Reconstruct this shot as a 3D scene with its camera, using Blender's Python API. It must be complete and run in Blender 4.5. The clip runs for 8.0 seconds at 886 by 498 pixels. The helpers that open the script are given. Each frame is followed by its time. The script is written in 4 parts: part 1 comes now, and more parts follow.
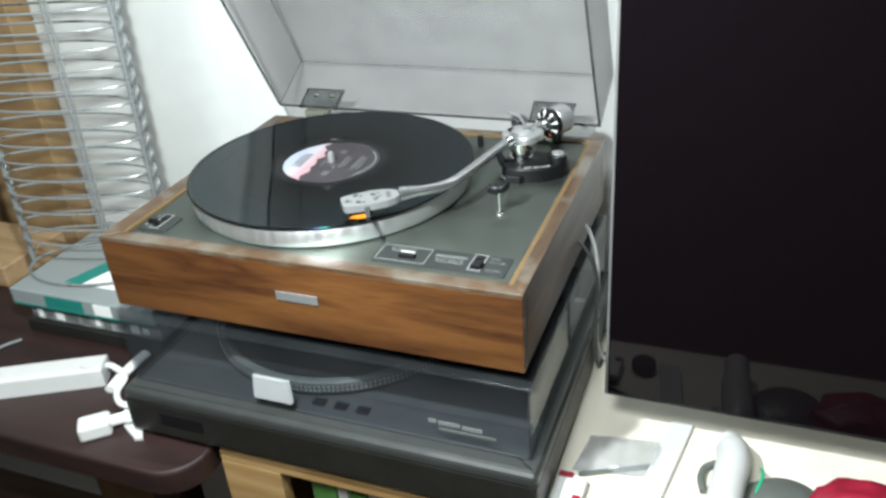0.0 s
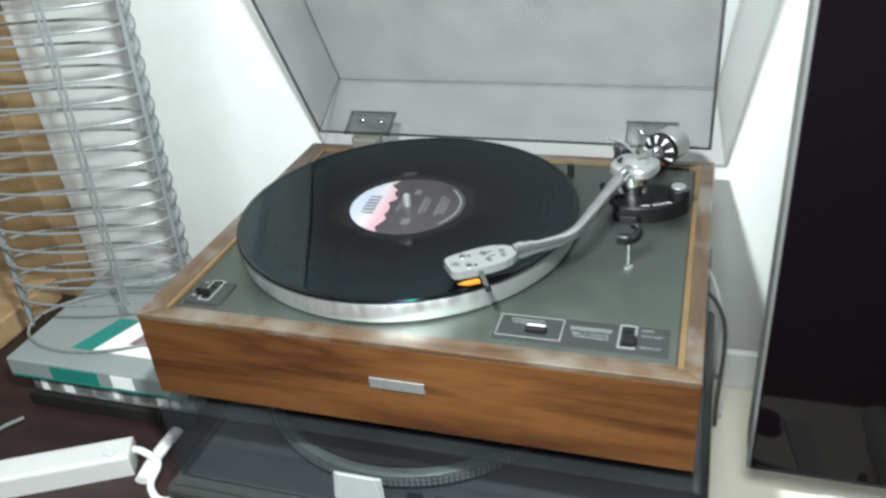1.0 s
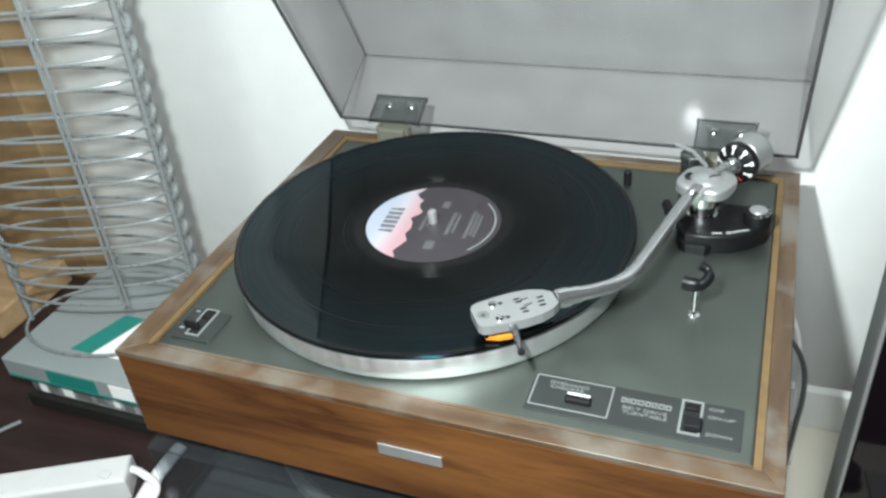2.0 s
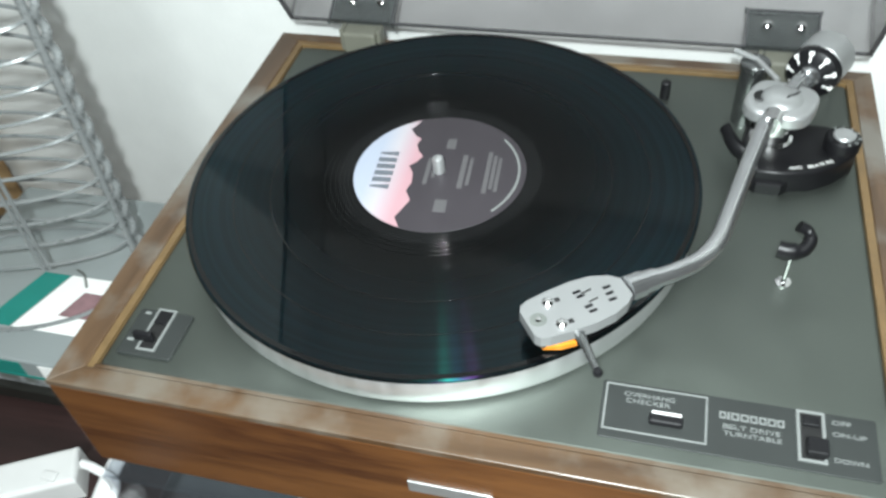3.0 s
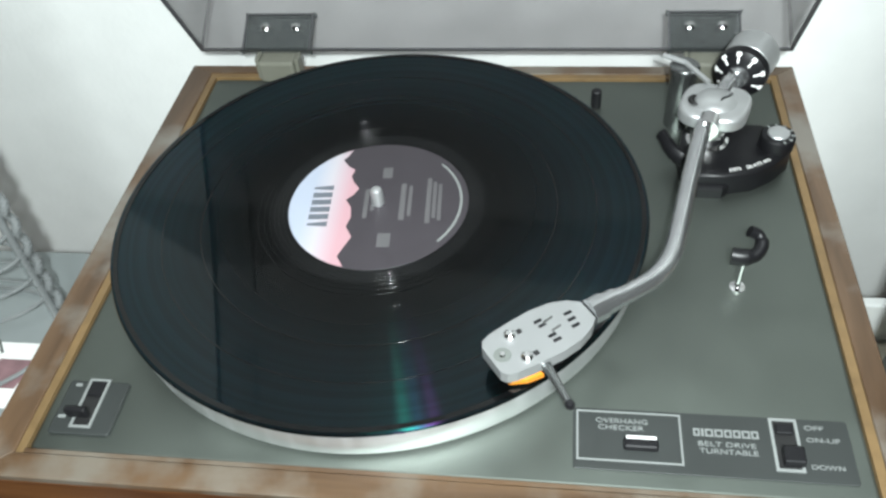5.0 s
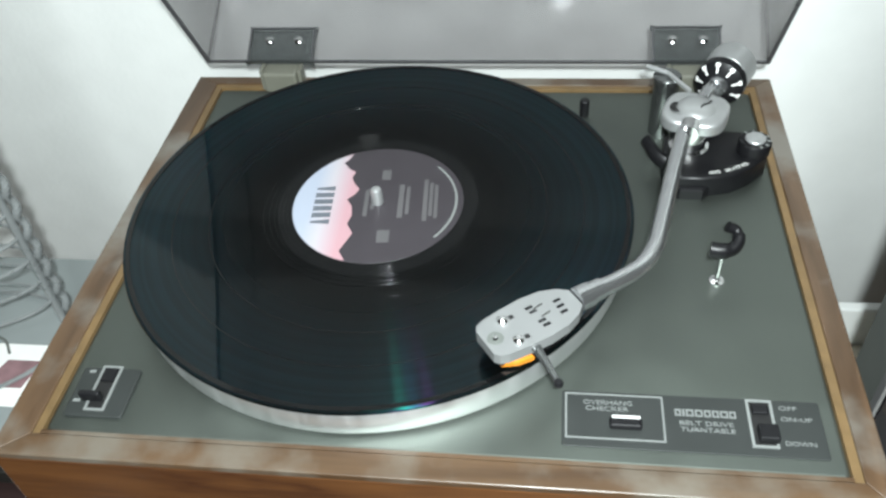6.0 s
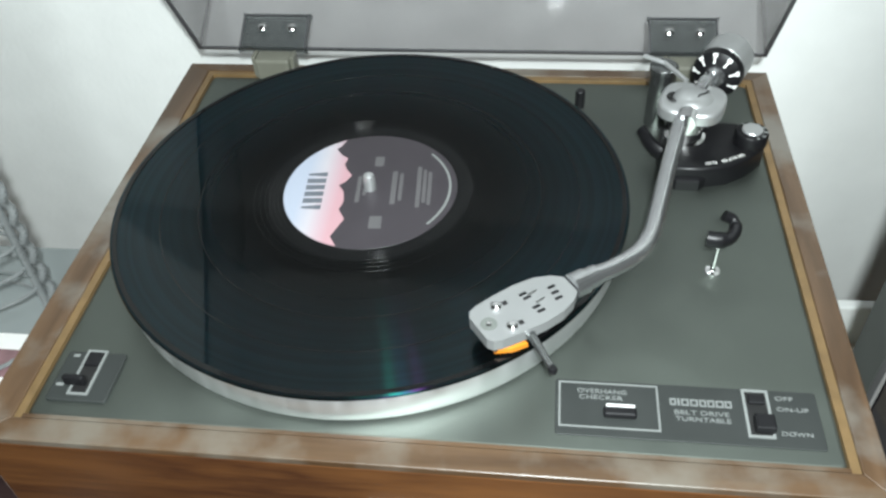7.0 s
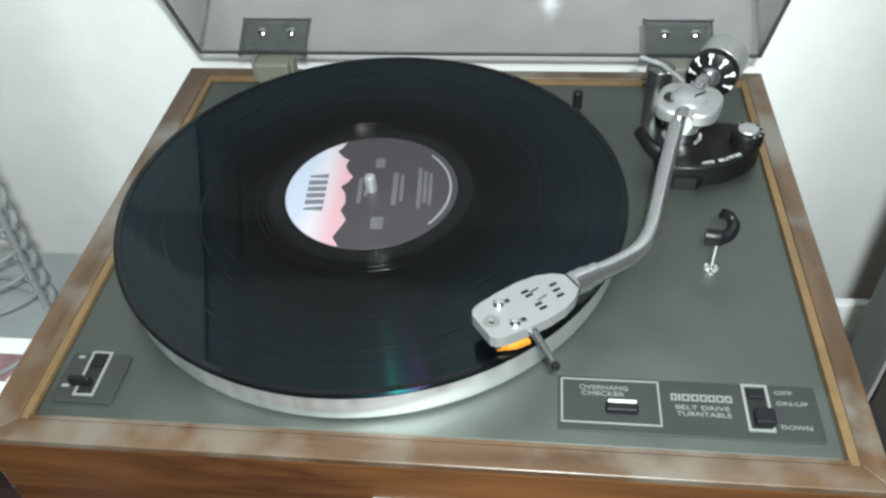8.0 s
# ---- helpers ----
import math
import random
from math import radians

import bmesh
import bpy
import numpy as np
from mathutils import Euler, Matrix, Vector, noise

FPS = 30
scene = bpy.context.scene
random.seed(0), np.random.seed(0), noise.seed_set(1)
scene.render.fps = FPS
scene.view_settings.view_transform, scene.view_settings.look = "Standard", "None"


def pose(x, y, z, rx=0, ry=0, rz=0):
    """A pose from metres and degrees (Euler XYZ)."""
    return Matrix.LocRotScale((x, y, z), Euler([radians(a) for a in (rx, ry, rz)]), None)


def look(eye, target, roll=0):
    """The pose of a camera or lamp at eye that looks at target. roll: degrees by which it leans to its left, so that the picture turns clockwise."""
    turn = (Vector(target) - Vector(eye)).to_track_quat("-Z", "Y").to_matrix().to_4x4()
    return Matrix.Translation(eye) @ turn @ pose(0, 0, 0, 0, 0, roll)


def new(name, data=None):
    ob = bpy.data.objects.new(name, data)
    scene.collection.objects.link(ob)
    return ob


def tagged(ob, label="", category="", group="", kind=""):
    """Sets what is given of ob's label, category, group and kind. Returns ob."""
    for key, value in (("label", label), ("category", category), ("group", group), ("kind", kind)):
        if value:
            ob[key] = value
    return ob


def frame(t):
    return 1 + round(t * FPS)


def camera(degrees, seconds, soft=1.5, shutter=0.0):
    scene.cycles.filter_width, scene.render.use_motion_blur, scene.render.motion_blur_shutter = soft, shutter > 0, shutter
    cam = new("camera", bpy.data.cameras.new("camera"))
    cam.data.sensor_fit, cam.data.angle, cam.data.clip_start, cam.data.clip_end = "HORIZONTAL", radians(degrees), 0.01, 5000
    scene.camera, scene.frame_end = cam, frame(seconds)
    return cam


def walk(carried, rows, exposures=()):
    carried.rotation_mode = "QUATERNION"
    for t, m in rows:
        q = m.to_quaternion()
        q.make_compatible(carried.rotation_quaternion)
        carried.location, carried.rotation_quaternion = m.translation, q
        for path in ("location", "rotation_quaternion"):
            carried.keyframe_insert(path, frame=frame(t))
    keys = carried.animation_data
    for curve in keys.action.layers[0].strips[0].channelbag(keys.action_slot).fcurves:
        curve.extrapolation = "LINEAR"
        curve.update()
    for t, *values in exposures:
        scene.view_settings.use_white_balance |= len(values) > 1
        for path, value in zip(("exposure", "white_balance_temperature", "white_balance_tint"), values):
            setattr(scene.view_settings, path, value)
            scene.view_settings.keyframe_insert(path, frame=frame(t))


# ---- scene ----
cam = camera(56.4, 8.0, soft=2.6, shutter=0.4)
PATH = [
    (0, (0.4290, -0.7143, 1.3731), (-0.2165, 0.8114, 0.4427), -4.58),
    (0.5, (0.3281, -0.6619, 1.3739), (-0.2010, 0.9024, 0.4342), -4.40),
    (1, (0.2487, -0.6105, 1.3683), (-0.2990, 0.9335, 0.4059), -5.26),
    (1.5, (0.2277, -0.5334, 1.3706), (-0.3900, 0.9564, 0.3661), -5.37),
    (1.7, (0.2323, -0.5130, 1.3710), (-0.4116, 0.9557, 0.3520), -5.60),
    (2.8, (0.1398, -0.3759, 1.3680), (-0.3549, 0.8981, 0.0481), -6.92),
    (3, (0.1173, -0.3515, 1.3523), (-0.3072, 0.9009, -0.0120), -6.49),
    (3.5, (0.0802, -0.3080, 1.3328), (-0.2224, 0.9194, -0.0857), -5.75),
    (4, (0.0808, -0.3233, 1.3395), (-0.1772, 0.9411, -0.0549), -5.79),
    (4.5, (0.0918, -0.3291, 1.3452), (-0.1663, 0.9564, -0.0299), -6.19),
    (4.7, (0.0949, -0.3283, 1.3475), (-0.1542, 0.9601, -0.0265), -6.11),
    (5.8, (0.1021, -0.3507, 1.3559), (-0.1485, 0.9722, 0.0154), -6.00),
    (6, (0.0999, -0.3605, 1.3568), (-0.1334, 0.9768, 0.0274), -5.27),
    (6.5, (0.1002, -0.3683, 1.3536), (-0.1270, 0.9781, 0.0323), -4.49),
    (7, (0.0981, -0.3626, 1.3447), (-0.1145, 0.9837, 0.0210), -3.94),
    (7.5, (0.0929, -0.3632, 1.3473), (-0.1048, 0.9845, 0.0226), -3.68),
    (8, (0.0944, -0.3687, 1.3459), (-0.1048, 0.9876, 0.0303), -3.94),
]
SIZE = 0.9663   # all plan numbers below times this are metres
walk(cam, [(t, look(SIZE * Vector(eye), SIZE * Vector(target), roll)) for t, eye, target, roll in PATH], [(0.0, 0.14), (1.0, 0.05), (1.7, -0.05), (2.8, -0.04), (3.5, 0.12), (4.5, 0.02), (6.0, -0.08), (7.0, -0.14), (8.0, -0.11)])

# ---- light ----
world = bpy.data.worlds.new("dim_room")
scene.world = world
world.use_nodes = True
world.node_tree.nodes["Background"].inputs[0].default_value = (0.75, 0.85, 1.0, 1)
world.node_tree.nodes["Background"].inputs[1].default_value = 0.03


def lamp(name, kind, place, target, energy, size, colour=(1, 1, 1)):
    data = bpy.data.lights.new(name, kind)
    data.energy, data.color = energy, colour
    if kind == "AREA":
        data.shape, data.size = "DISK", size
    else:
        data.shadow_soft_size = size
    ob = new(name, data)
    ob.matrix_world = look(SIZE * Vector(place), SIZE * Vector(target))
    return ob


# the torch that is held over the record player, and a weak added fill lamp, unseen
torch = lamp("torch_light", "SPOT", (0.116, -0.405, 1.425), (0.05, 0.30, 1.08), 34.0, 0.012, (0.895, 0.985, 0.995))
torch.data.spot_size, torch.data.spot_blend = radians(172), 0.25
lamp("fill_light", "AREA", (0.22, -1.2, 2.4), (0.25, -0.4, 0.0), 28.0, 0.5, (0.92, 1.0, 1.0))

# ---- materials ----


def material(name, colour, rough=0.5, metal=0.0, vary=0.15, scale=60.0, stretch=(1, 1, 1), bump=0.0, bump_scale=300.0, second=None, coat=0.0, spec=0.5):
    """A plain surface: colour with variation at two scales, gloss and fine relief."""
    m = bpy.data.materials.new(name)
    m.use_nodes = True
    nt = m.node_tree
    n, l = nt.nodes, nt.links
    bsdf = n["Principled BSDF"]
    co = n.new("ShaderNodeTexCoord")
    mp = n.new("ShaderNodeMapping")
    mp.inputs["Scale"].default_value = stretch
    l.new(co.outputs["Object"], mp.inputs[0])
    a = n.new("ShaderNodeTexNoise")
    a.inputs["Scale"].default_value = scale
    a.inputs["Detail"].default_value = 6
    b = n.new("ShaderNodeTexNoise")
    b.inputs["Scale"].default_value = scale * 0.13
    b.inputs["Detail"].default_value = 3
    l.new(mp.outputs[0], a.inputs[0])
    l.new(mp.outputs[0], b.inputs[0])
    add = n.new("ShaderNodeMath")
    add.operation = "ADD"
    l.new(a.outputs[0], add.inputs[0])
    l.new(b.outputs[0], add.inputs[1])
    half = n.new("ShaderNodeMapRange")
    half.inputs[1].default_value, half.inputs[2].default_value = 0.7, 1.3
    l.new(add.outputs[0], half.inputs[0])
    mix = n.new("ShaderNodeMix")
    mix.data_type = "RGBA"
    other = second or tuple(c * (1 - vary) for c in colour)
    mix.inputs[6].default_value = (*other, 1)
    mix.inputs[7].default_value = (*[min(1, c * (1 + vary * 0.5)) for c in colour], 1)
    l.new(half.outputs[0], mix.inputs[0])
    l.new(mix.outputs[2], bsdf.inputs["Base Color"])
    bsdf.inputs["Metallic"].default_value = metal
    bsdf.inputs["Specular IOR Level"].default_value = spec
    bsdf.inputs["Coat Weight"].default_value = coat
    bsdf.inputs["Coat Roughness"].default_value = 0.08
    rr = n.new("ShaderNodeMapRange")
    rr.inputs[3].default_value, rr.inputs[4].default_value = max(0.01, rough * 0.85), min(1, rough * 1.15)
    l.new(half.outputs[0], rr.inputs[0])
    l.new(rr.outputs[0], bsdf.inputs["Roughness"])
    if bump:
        c = n.new("ShaderNodeTexNoise")
        c.inputs["Scale"].default_value = bump_scale
        c.inputs["Detail"].default_value = 4
        l.new(mp.outputs[0], c.inputs[0])
        bp = n.new("ShaderNodeBump")
        bp.inputs["Strength"].default_value = bump
        bp.inputs["Distance"].default_value = 0.002
        l.new(c.outputs[0], bp.inputs["Height"])
        l.new(bp.outputs[0], bsdf.inputs["Normal"])
    return m


def wood(name, dark, light, along="X", wear=0.0, rough=0.38, worn=(0.120, 0.100, 0.074), coat=0.25, band=1.0):
    """Veneer with long figure and fine pores, and pale rubbed patches."""
    m = bpy.data.materials.new(name)
    m.use_nodes = True
    nt = m.node_tree
    n, l = nt.nodes, nt.links
    bsdf = n["Principled BSDF"]
    co = n.new("ShaderNodeTexCoord")
    mp = n.new("ShaderNodeMapping")
    s = {"X": (1.6, 14, 14), "Y": (14, 1.6, 14), "Z": (14, 14, 1.6)}[along]
    mp.inputs["Scale"].default_value = s
    l.new(co.outputs["Object"], mp.inputs[0])
    fig = n.new("ShaderNodeTexNoise")
    fig.inputs["Scale"].default_value = 2.6 * band
    fig.inputs["Detail"].default_value = 3
    fig.inputs["Distortion"].default_value = 0.6
    l.new(mp.outputs[0], fig.inputs[0])
    wave = n.new("ShaderNodeMath")
    wave.operation = "MULTIPLY"
    wave.inputs[1].default_value = 5.0
    l.new(fig.outputs[0], wave.inputs[0])
    fr = n.new("ShaderNodeMath")
    fr.operation = "PINGPONG"
    fr.inputs[1].default_value = 1.0
    l.new(wave.outputs[0], fr.inputs[0])
    por = n.new("ShaderNodeTexNoise")
    por.inputs["Scale"].default_value = 38
    por.inputs["Detail"].default_value = 5
    l.new(mp.outputs[0], por.inputs[0])
    add = n.new("ShaderNodeMath")
    add.operation = "MULTIPLY_ADD"
    add.inputs[1].default_value = 0.45
    l.new(por.outputs[0], add.inputs[0])
    fm = n.new("ShaderNodeMath")
    fm.operation = "MULTIPLY"
    fm.inputs[1].default_value = 0.62
    l.new(fr.outputs[0], fm.inputs[0])
    l.new(fm.outputs[0], add.inputs[2])
    ramp = n.new("ShaderNodeValToRGB")
    ramp.color_ramp.elements[0].position, ramp.color_ramp.elements[0].color = 0.15, (*dark, 1)
    ramp.color_ramp.elements[1].position, ramp.color_ramp.elements[1].color = 0.85, (*light, 1)
    l.new(add.outputs[0], ramp.inputs[0])
    colour = ramp.outputs[0]
    if wear:
        wn = n.new("ShaderNodeTexNoise")
        wn.inputs["Scale"].default_value = 26
        wn.inputs["Detail"].default_value = 5
        l.new(co.outputs["Object"], wn.inputs[0])
        wr = n.new("ShaderNodeMapRange")
        wr.inputs[1].default_value, wr.inputs[2].default_value = 0.62 - 0.2 * wear, 0.75 - 0.1 * wear
        l.new(wn.outputs[0], wr.inputs[0])
        mix = n.new("ShaderNodeMix")
        mix.data_type = "RGBA"
        l.new(wr.outputs[0], mix.inputs[0])
        l.new(colour, mix.inputs[6])
        mix.inputs[7].default_value = (*worn, 1)
        colour = mix.outputs[2]
    l.new(colour, bsdf.inputs["Base Color"])
    bsdf.inputs["Roughness"].default_value = rough
    bsdf.inputs["Coat Weight"].default_value = coat
    bsdf.inputs["Coat Roughness"].default_value = 0.25
    bp = n.new("ShaderNodeBump")
    bp.inputs["Strength"].default_value = 0.12
    bp.inputs["Distance"].default_value = 0.0006
    l.new(por.outputs[0], bp.inputs["Height"])
    l.new(bp.outputs[0], bsdf.inputs["Normal"])
    return m


def clear(name, tint, rough=0.03, haze=0.0, haze_colour=(0.5, 0.5, 0.52), ior=1.49, mottle=0.0):
    """Tinted see-through plastic: a thin sheet with gloss, and some dust."""
    m = bpy.data.materials.new(name)
    m.use_nodes = True
    nt = m.node_tree
    n, l = nt.nodes, nt.links
    n.remove(n["Principled BSDF"])
    out = n["Material Output"]
    tr = n.new("ShaderNodeBsdfTransparent")
    tr.inputs[0].default_value = (*tint, 1)
    gl = n.new("ShaderNodeBsdfGlossy")
    gl.inputs["Roughness"].default_value = rough
    lw = n.new("ShaderNodeLayerWeight")
    lw.inputs[0].default_value = 0.5
    po = n.new("ShaderNodeMath")
    po.operation = "POWER"
    po.inputs[1].default_value = 5.0
    l.new(lw.outputs["Facing"], po.inputs[0])
    fz = n.new("ShaderNodeMapRange")
    fz.inputs[3].default_value, fz.inputs[4].default_value = ((ior - 1) / (ior + 1)) ** 2, 0.9
    l.new(po.outputs[0], fz.inputs[0])
    di = n.new("ShaderNodeBsdfDiffuse")
    di.inputs[0].default_value = (*haze_colour, 1)
    co = n.new("ShaderNodeTexCoord")
    no = n.new("ShaderNodeTexNoise")
    no.inputs["Scale"].default_value = 9
    no.inputs["Detail"].default_value = 6
    l.new(co.outputs["Object"], no.inputs[0])
    mr = n.new("ShaderNodeMapRange")
    mr.inputs[1].default_value, mr.inputs[2].default_value = 0.3, 0.75
    mr.inputs[3].default_value, mr.inputs[4].default_value = haze * 0.6, haze * 1.4
    l.new(no.outputs[0], mr.inputs[0])
    if mottle:
        st = n.new("ShaderNodeTexNoise")
        st.inputs["Scale"].default_value = 24
        st.inputs["Detail"].default_value = 5
        l.new(co.outputs["Object"], st.inputs[0])
        sm = n.new("ShaderNodeMapRange")
        sm.inputs[1].default_value, sm.inputs[2].default_value = 0.42, 0.72
        l.new(st.outputs[0], sm.inputs[0])
        mx = n.new("ShaderNodeMix")
        mx.data_type = "RGBA"
        mx.inputs[6].default_value = (*tint, 1)
        mx.inputs[7].default_value = (*[c * (1 - mottle) for c in tint], 1)
        l.new(sm.outputs[0], mx.inputs[0])
        l.new(mx.outputs[2], tr.inputs[0])
    m1 = n.new("ShaderNodeMixShader")
    l.new(mr.outputs[0], m1.inputs[0])
    l.new(tr.outputs[0], m1.inputs[1])
    l.new(di.outputs[0], m1.inputs[2])
    m2 = n.new("ShaderNodeMixShader")
    l.new(fz.outputs[0], m2.inputs[0])
    l.new(m1.outputs[0], m2.inputs[1])
    l.new(gl.outputs[0], m2.inputs[2])
    l.new(m2.outputs[0], out.inputs[0])
    return m


def spun(name, colour, rough, aniso, metal, coat=0.0, tint=None, spec=0.5):
    """A turned or grooved surface: gloss drawn out across its rings, with bands by radius."""
    m = material(name, colour, rough, metal, vary=0.05, spec=spec)
    n, l = m.node_tree.nodes, m.node_tree.links
    bsdf = n["Principled BSDF"]
    tan = n.new("ShaderNodeTangent")
    tan.direction_type, tan.axis = "RADIAL", "Z"
    bsdf.inputs["Anisotropic Rotation"].default_value = 0.25
    l.new(tan.outputs[0], bsdf.inputs["Tangent"])
    bsdf.inputs["Anisotropic"].default_value = aniso
    bsdf.inputs["Coat Weight"].default_value = coat
    bsdf.inputs["Coat Roughness"].default_value = 0.03
    if tint:
        bsdf.inputs["Specular Tint"].default_value = (*tint, 1)
    co = n.new("ShaderNodeTexCoord")
    sep = n.new("ShaderNodeVectorMath")
    sep.operation = "MULTIPLY"
    sep.inputs[1].default_value = (1, 1, 0)
    l.new(co.outputs["Object"], sep.inputs[0])
    length = n.new("ShaderNodeVectorMath")
    length.operation = "LENGTH"
    l.new(sep.outputs[0], length.inputs[0])
    no = n.new("ShaderNodeTexNoise")
    no.noise_dimensions = "1D"
    no.inputs["Scale"].default_value = 420
    no.inputs["Detail"].default_value = 4
    l.new(length.outputs["Value"], no.inputs["W"])
    mr = n.new("ShaderNodeMapRange")
    mr.inputs[3].default_value, mr.inputs[4].default_value = rough * 0.6, rough * 1.5
    l.new(no.outputs[0], mr.inputs[0])
    l.new(mr.outputs[0], bsdf.inputs["Roughness"])
    return m


def grooved(name):
    """Black vinyl: a clean reflection, and gloss lobes along the radius, tinted for the grooves' rainbow sheen."""
    m = material(name, (0.0011, 0.0012, 0.0012), 0.04, 0.0, vary=0.05, spec=0.17)
    n, l = m.node_tree.nodes, m.node_tree.links
    co = n.new("ShaderNodeTexCoord")
    flat = n.new("ShaderNodeVectorMath")
    flat.operation = "MULTIPLY"
    flat.inputs[1].default_value = (1, 1, 0)
    l.new(co.outputs["Object"], flat.inputs[0])
    length = n.new("ShaderNodeVectorMath")
    length.operation = "LENGTH"
    l.new(flat.outputs[0], length.inputs[0])
    no = n.new("ShaderNodeTexNoise")
    no.noise_dimensions = "1D"
    no.inputs["Scale"].default_value = 260
    no.inputs["Detail"].default_value = 5
    l.new(length.outputs["Value"], no.inputs["W"])
    tan = n.new("ShaderNodeTangent")
    tan.direction_type, tan.axis = "RADIAL", "Z"
    last = n["Principled BSDF"].outputs[0]
    for colour, turn in (((0.0009, 0.0160, 0.0122), 0.008), ((0.0013, 0.0052, 0.0094), 0.998), ((0.0056, 0.0017, 0.0090), 0.986)):
        g = n.new("ShaderNodeBsdfAnisotropic")
        g.distribution = "BECKMANN"
        g.inputs["Roughness"].default_value = 0.30
        g.inputs["Anisotropy"].default_value = 0.76
        g.inputs["Rotation"].default_value = turn
        l.new(tan.outputs[0], g.inputs["Tangent"])
        mr = n.new("ShaderNodeMapRange")
        mr.inputs[1].default_value, mr.inputs[2].default_value = 0.35, 0.65
        mr.inputs[3].default_value, mr.inputs[4].default_value = 0.85, 1.12
        l.new(no.outputs[0], mr.inputs[0])
        sc = n.new("ShaderNodeVectorMath")
        sc.operation = "SCALE"
        sc.inputs[0].default_value = colour
        l.new(mr.outputs[0], sc.inputs["Scale"])
        # lobe colour grows with radius, which puts the streak of sheen near the rim
        sheen_gain = n.new("ShaderNodeMapRange")
        sheen_gain.inputs[1].default_value, sheen_gain.inputs[2].default_value = 0.075, 0.135
        sheen_gain.inputs[3].default_value, sheen_gain.inputs[4].default_value = 0.04, 1.1
        l.new(length.outputs["Value"], sheen_gain.inputs[0])
        sc2 = n.new("ShaderNodeVectorMath")
        sc2.operation = "SCALE"
        l.new(sc.outputs[0], sc2.inputs[0])
        l.new(sheen_gain.outputs[0], sc2.inputs["Scale"])
        l.new(sc2.outputs[0], g.inputs["Color"])
        add = n.new("ShaderNodeAddShader")
        l.new(last, add.inputs[0])
        l.new(g.outputs[0], add.inputs[1])
        last = add.outputs[0]
    l.new(last, n["Material Output"].inputs[0])
    return m


M = {}
M["wall"] = material("white_wall_paint", (0.74, 0.755, 0.735), 0.55, vary=0.05, scale=30, bump=0.15, bump_scale=180)
M["plain"] = material("room_paint", (0.17, 0.165, 0.16), 0.8, vary=0.1, scale=10)
M["floor"] = wood("dark_floor_boards", (0.05, 0.03, 0.02), (0.12, 0.07, 0.045))
M["veneer"] = wood("walnut_veneer", (0.042, 0.014, 0.005), (0.134, 0.054, 0.016), "X", rough=0.42, band=0.8)
M["veneer_side"] = wood("walnut_veneer_side", (0.050, 0.017, 0.006), (0.14, 0.058, 0.019), "Y", rough=0.45)
M["rim_x"] = wood("worn_wood_rim_x", (0.041, 0.021, 0.009), (0.084, 0.048, 0.024), "X", wear=0.85, rough=0.4, worn=(0.118, 0.101, 0.080))
M["rim_y"] = wood("worn_wood_rim_y", (0.042, 0.022, 0.010), (0.088, 0.051, 0.027), "Y", wear=0.9, rough=0.4, worn=(0.135, 0.122, 0.104))
M["bead"] = material("pale_wood_bead", (0.14, 0.088, 0.038), 0.45, vary=0.3, scale=90)
M["plate"] = material("grey_anodised_plate", (0.156, 0.174, 0.157), 0.53, 1.0, vary=0.07, scale=25, bump=0.03, bump_scale=900)
M["panel"] = material("dark_control_panel", (0.020, 0.023, 0.022), 0.5, 0.0, vary=0.1)
M["print"] = material("pale_print", (0.17, 0.18, 0.175), 0.5, vary=0.05)
M["alu"] = material("cast_aluminium", (0.50, 0.51, 0.51), 0.36, 0.75, vary=0.08, scale=120)
M["chrome"] = material("chrome", (0.72, 0.72, 0.72), 0.1, 1.0, vary=0.04)
M["tube"] = material("satin_steel_tube", (0.62, 0.63, 0.64), 0.20, 0.95, vary=0.05)
M["post"] = material("dark_steel", (0.26, 0.27, 0.27), 0.25, 0.95, vary=0.08)
M["shell"] = material("silver_headshell", (0.225, 0.23, 0.23), 0.42, 0.3, vary=0.04)
M["platter"] = spun("turned_platter", (0.76, 0.77, 0.77), 0.36, 0.4, 0.92)
M["vinyl"] = grooved("black_vinyl")
M["deadwax"] = material("smooth_vinyl", (0.003, 0.0033, 0.0035), 0.08, 0.0, vary=0.05, spec=0.3)
M["black"] = material("black_plastic", (0.006, 0.006, 0.007), 0.42, vary=0.2, spec=0.3)
M["rubber"] = material("black_rubber", (0.011, 0.011, 0.011), 0.7, vary=0.2)
# near-black in place of the shade inside slots and recesses
M["hole_shade"] = material("recess_shade", (0.006, 0.006, 0.006), 0.6, vary=0.1)
M["orange"] = material("orange_plastic", (0.55, 0.19, 0.012), 0.4, vary=0.08)
M["red_mark"] = material("red_mark", (0.45, 0.08, 0.04), 0.5, vary=0.1)
M["smoke"] = clear("smoked_lid", (0.79, 0.785, 0.79), 0.045, haze=0.055, haze_colour=(0.42, 0.41, 0.415), mottle=0.05)
M["lid_edge"] = material("lid_cut_edge", (0.055, 0.055, 0.058), 0.3, vary=0.1)
M["hinge"] = clear("smoked_hinge_plastic", (0.70, 0.72, 0.72), 0.1, haze=0.15, haze_colour=(0.12, 0.13, 0.13))
M["hinge_body"] = material("grey_beige_hinge", (0.13, 0.13, 0.105), 0.4, vary=0.15)
M["label_dark"] = material("dark_plum_paper", (0.034, 0.029, 0.034), 0.5, vary=0.12, scale=90)
M["label_print"] = material("grey_label_print", (0.085, 0.082, 0.085), 0.55, vary=0.1)
M["label_logo"] = material("slate_label_print", (0.10, 0.11, 0.13), 0.55, vary=0.15)
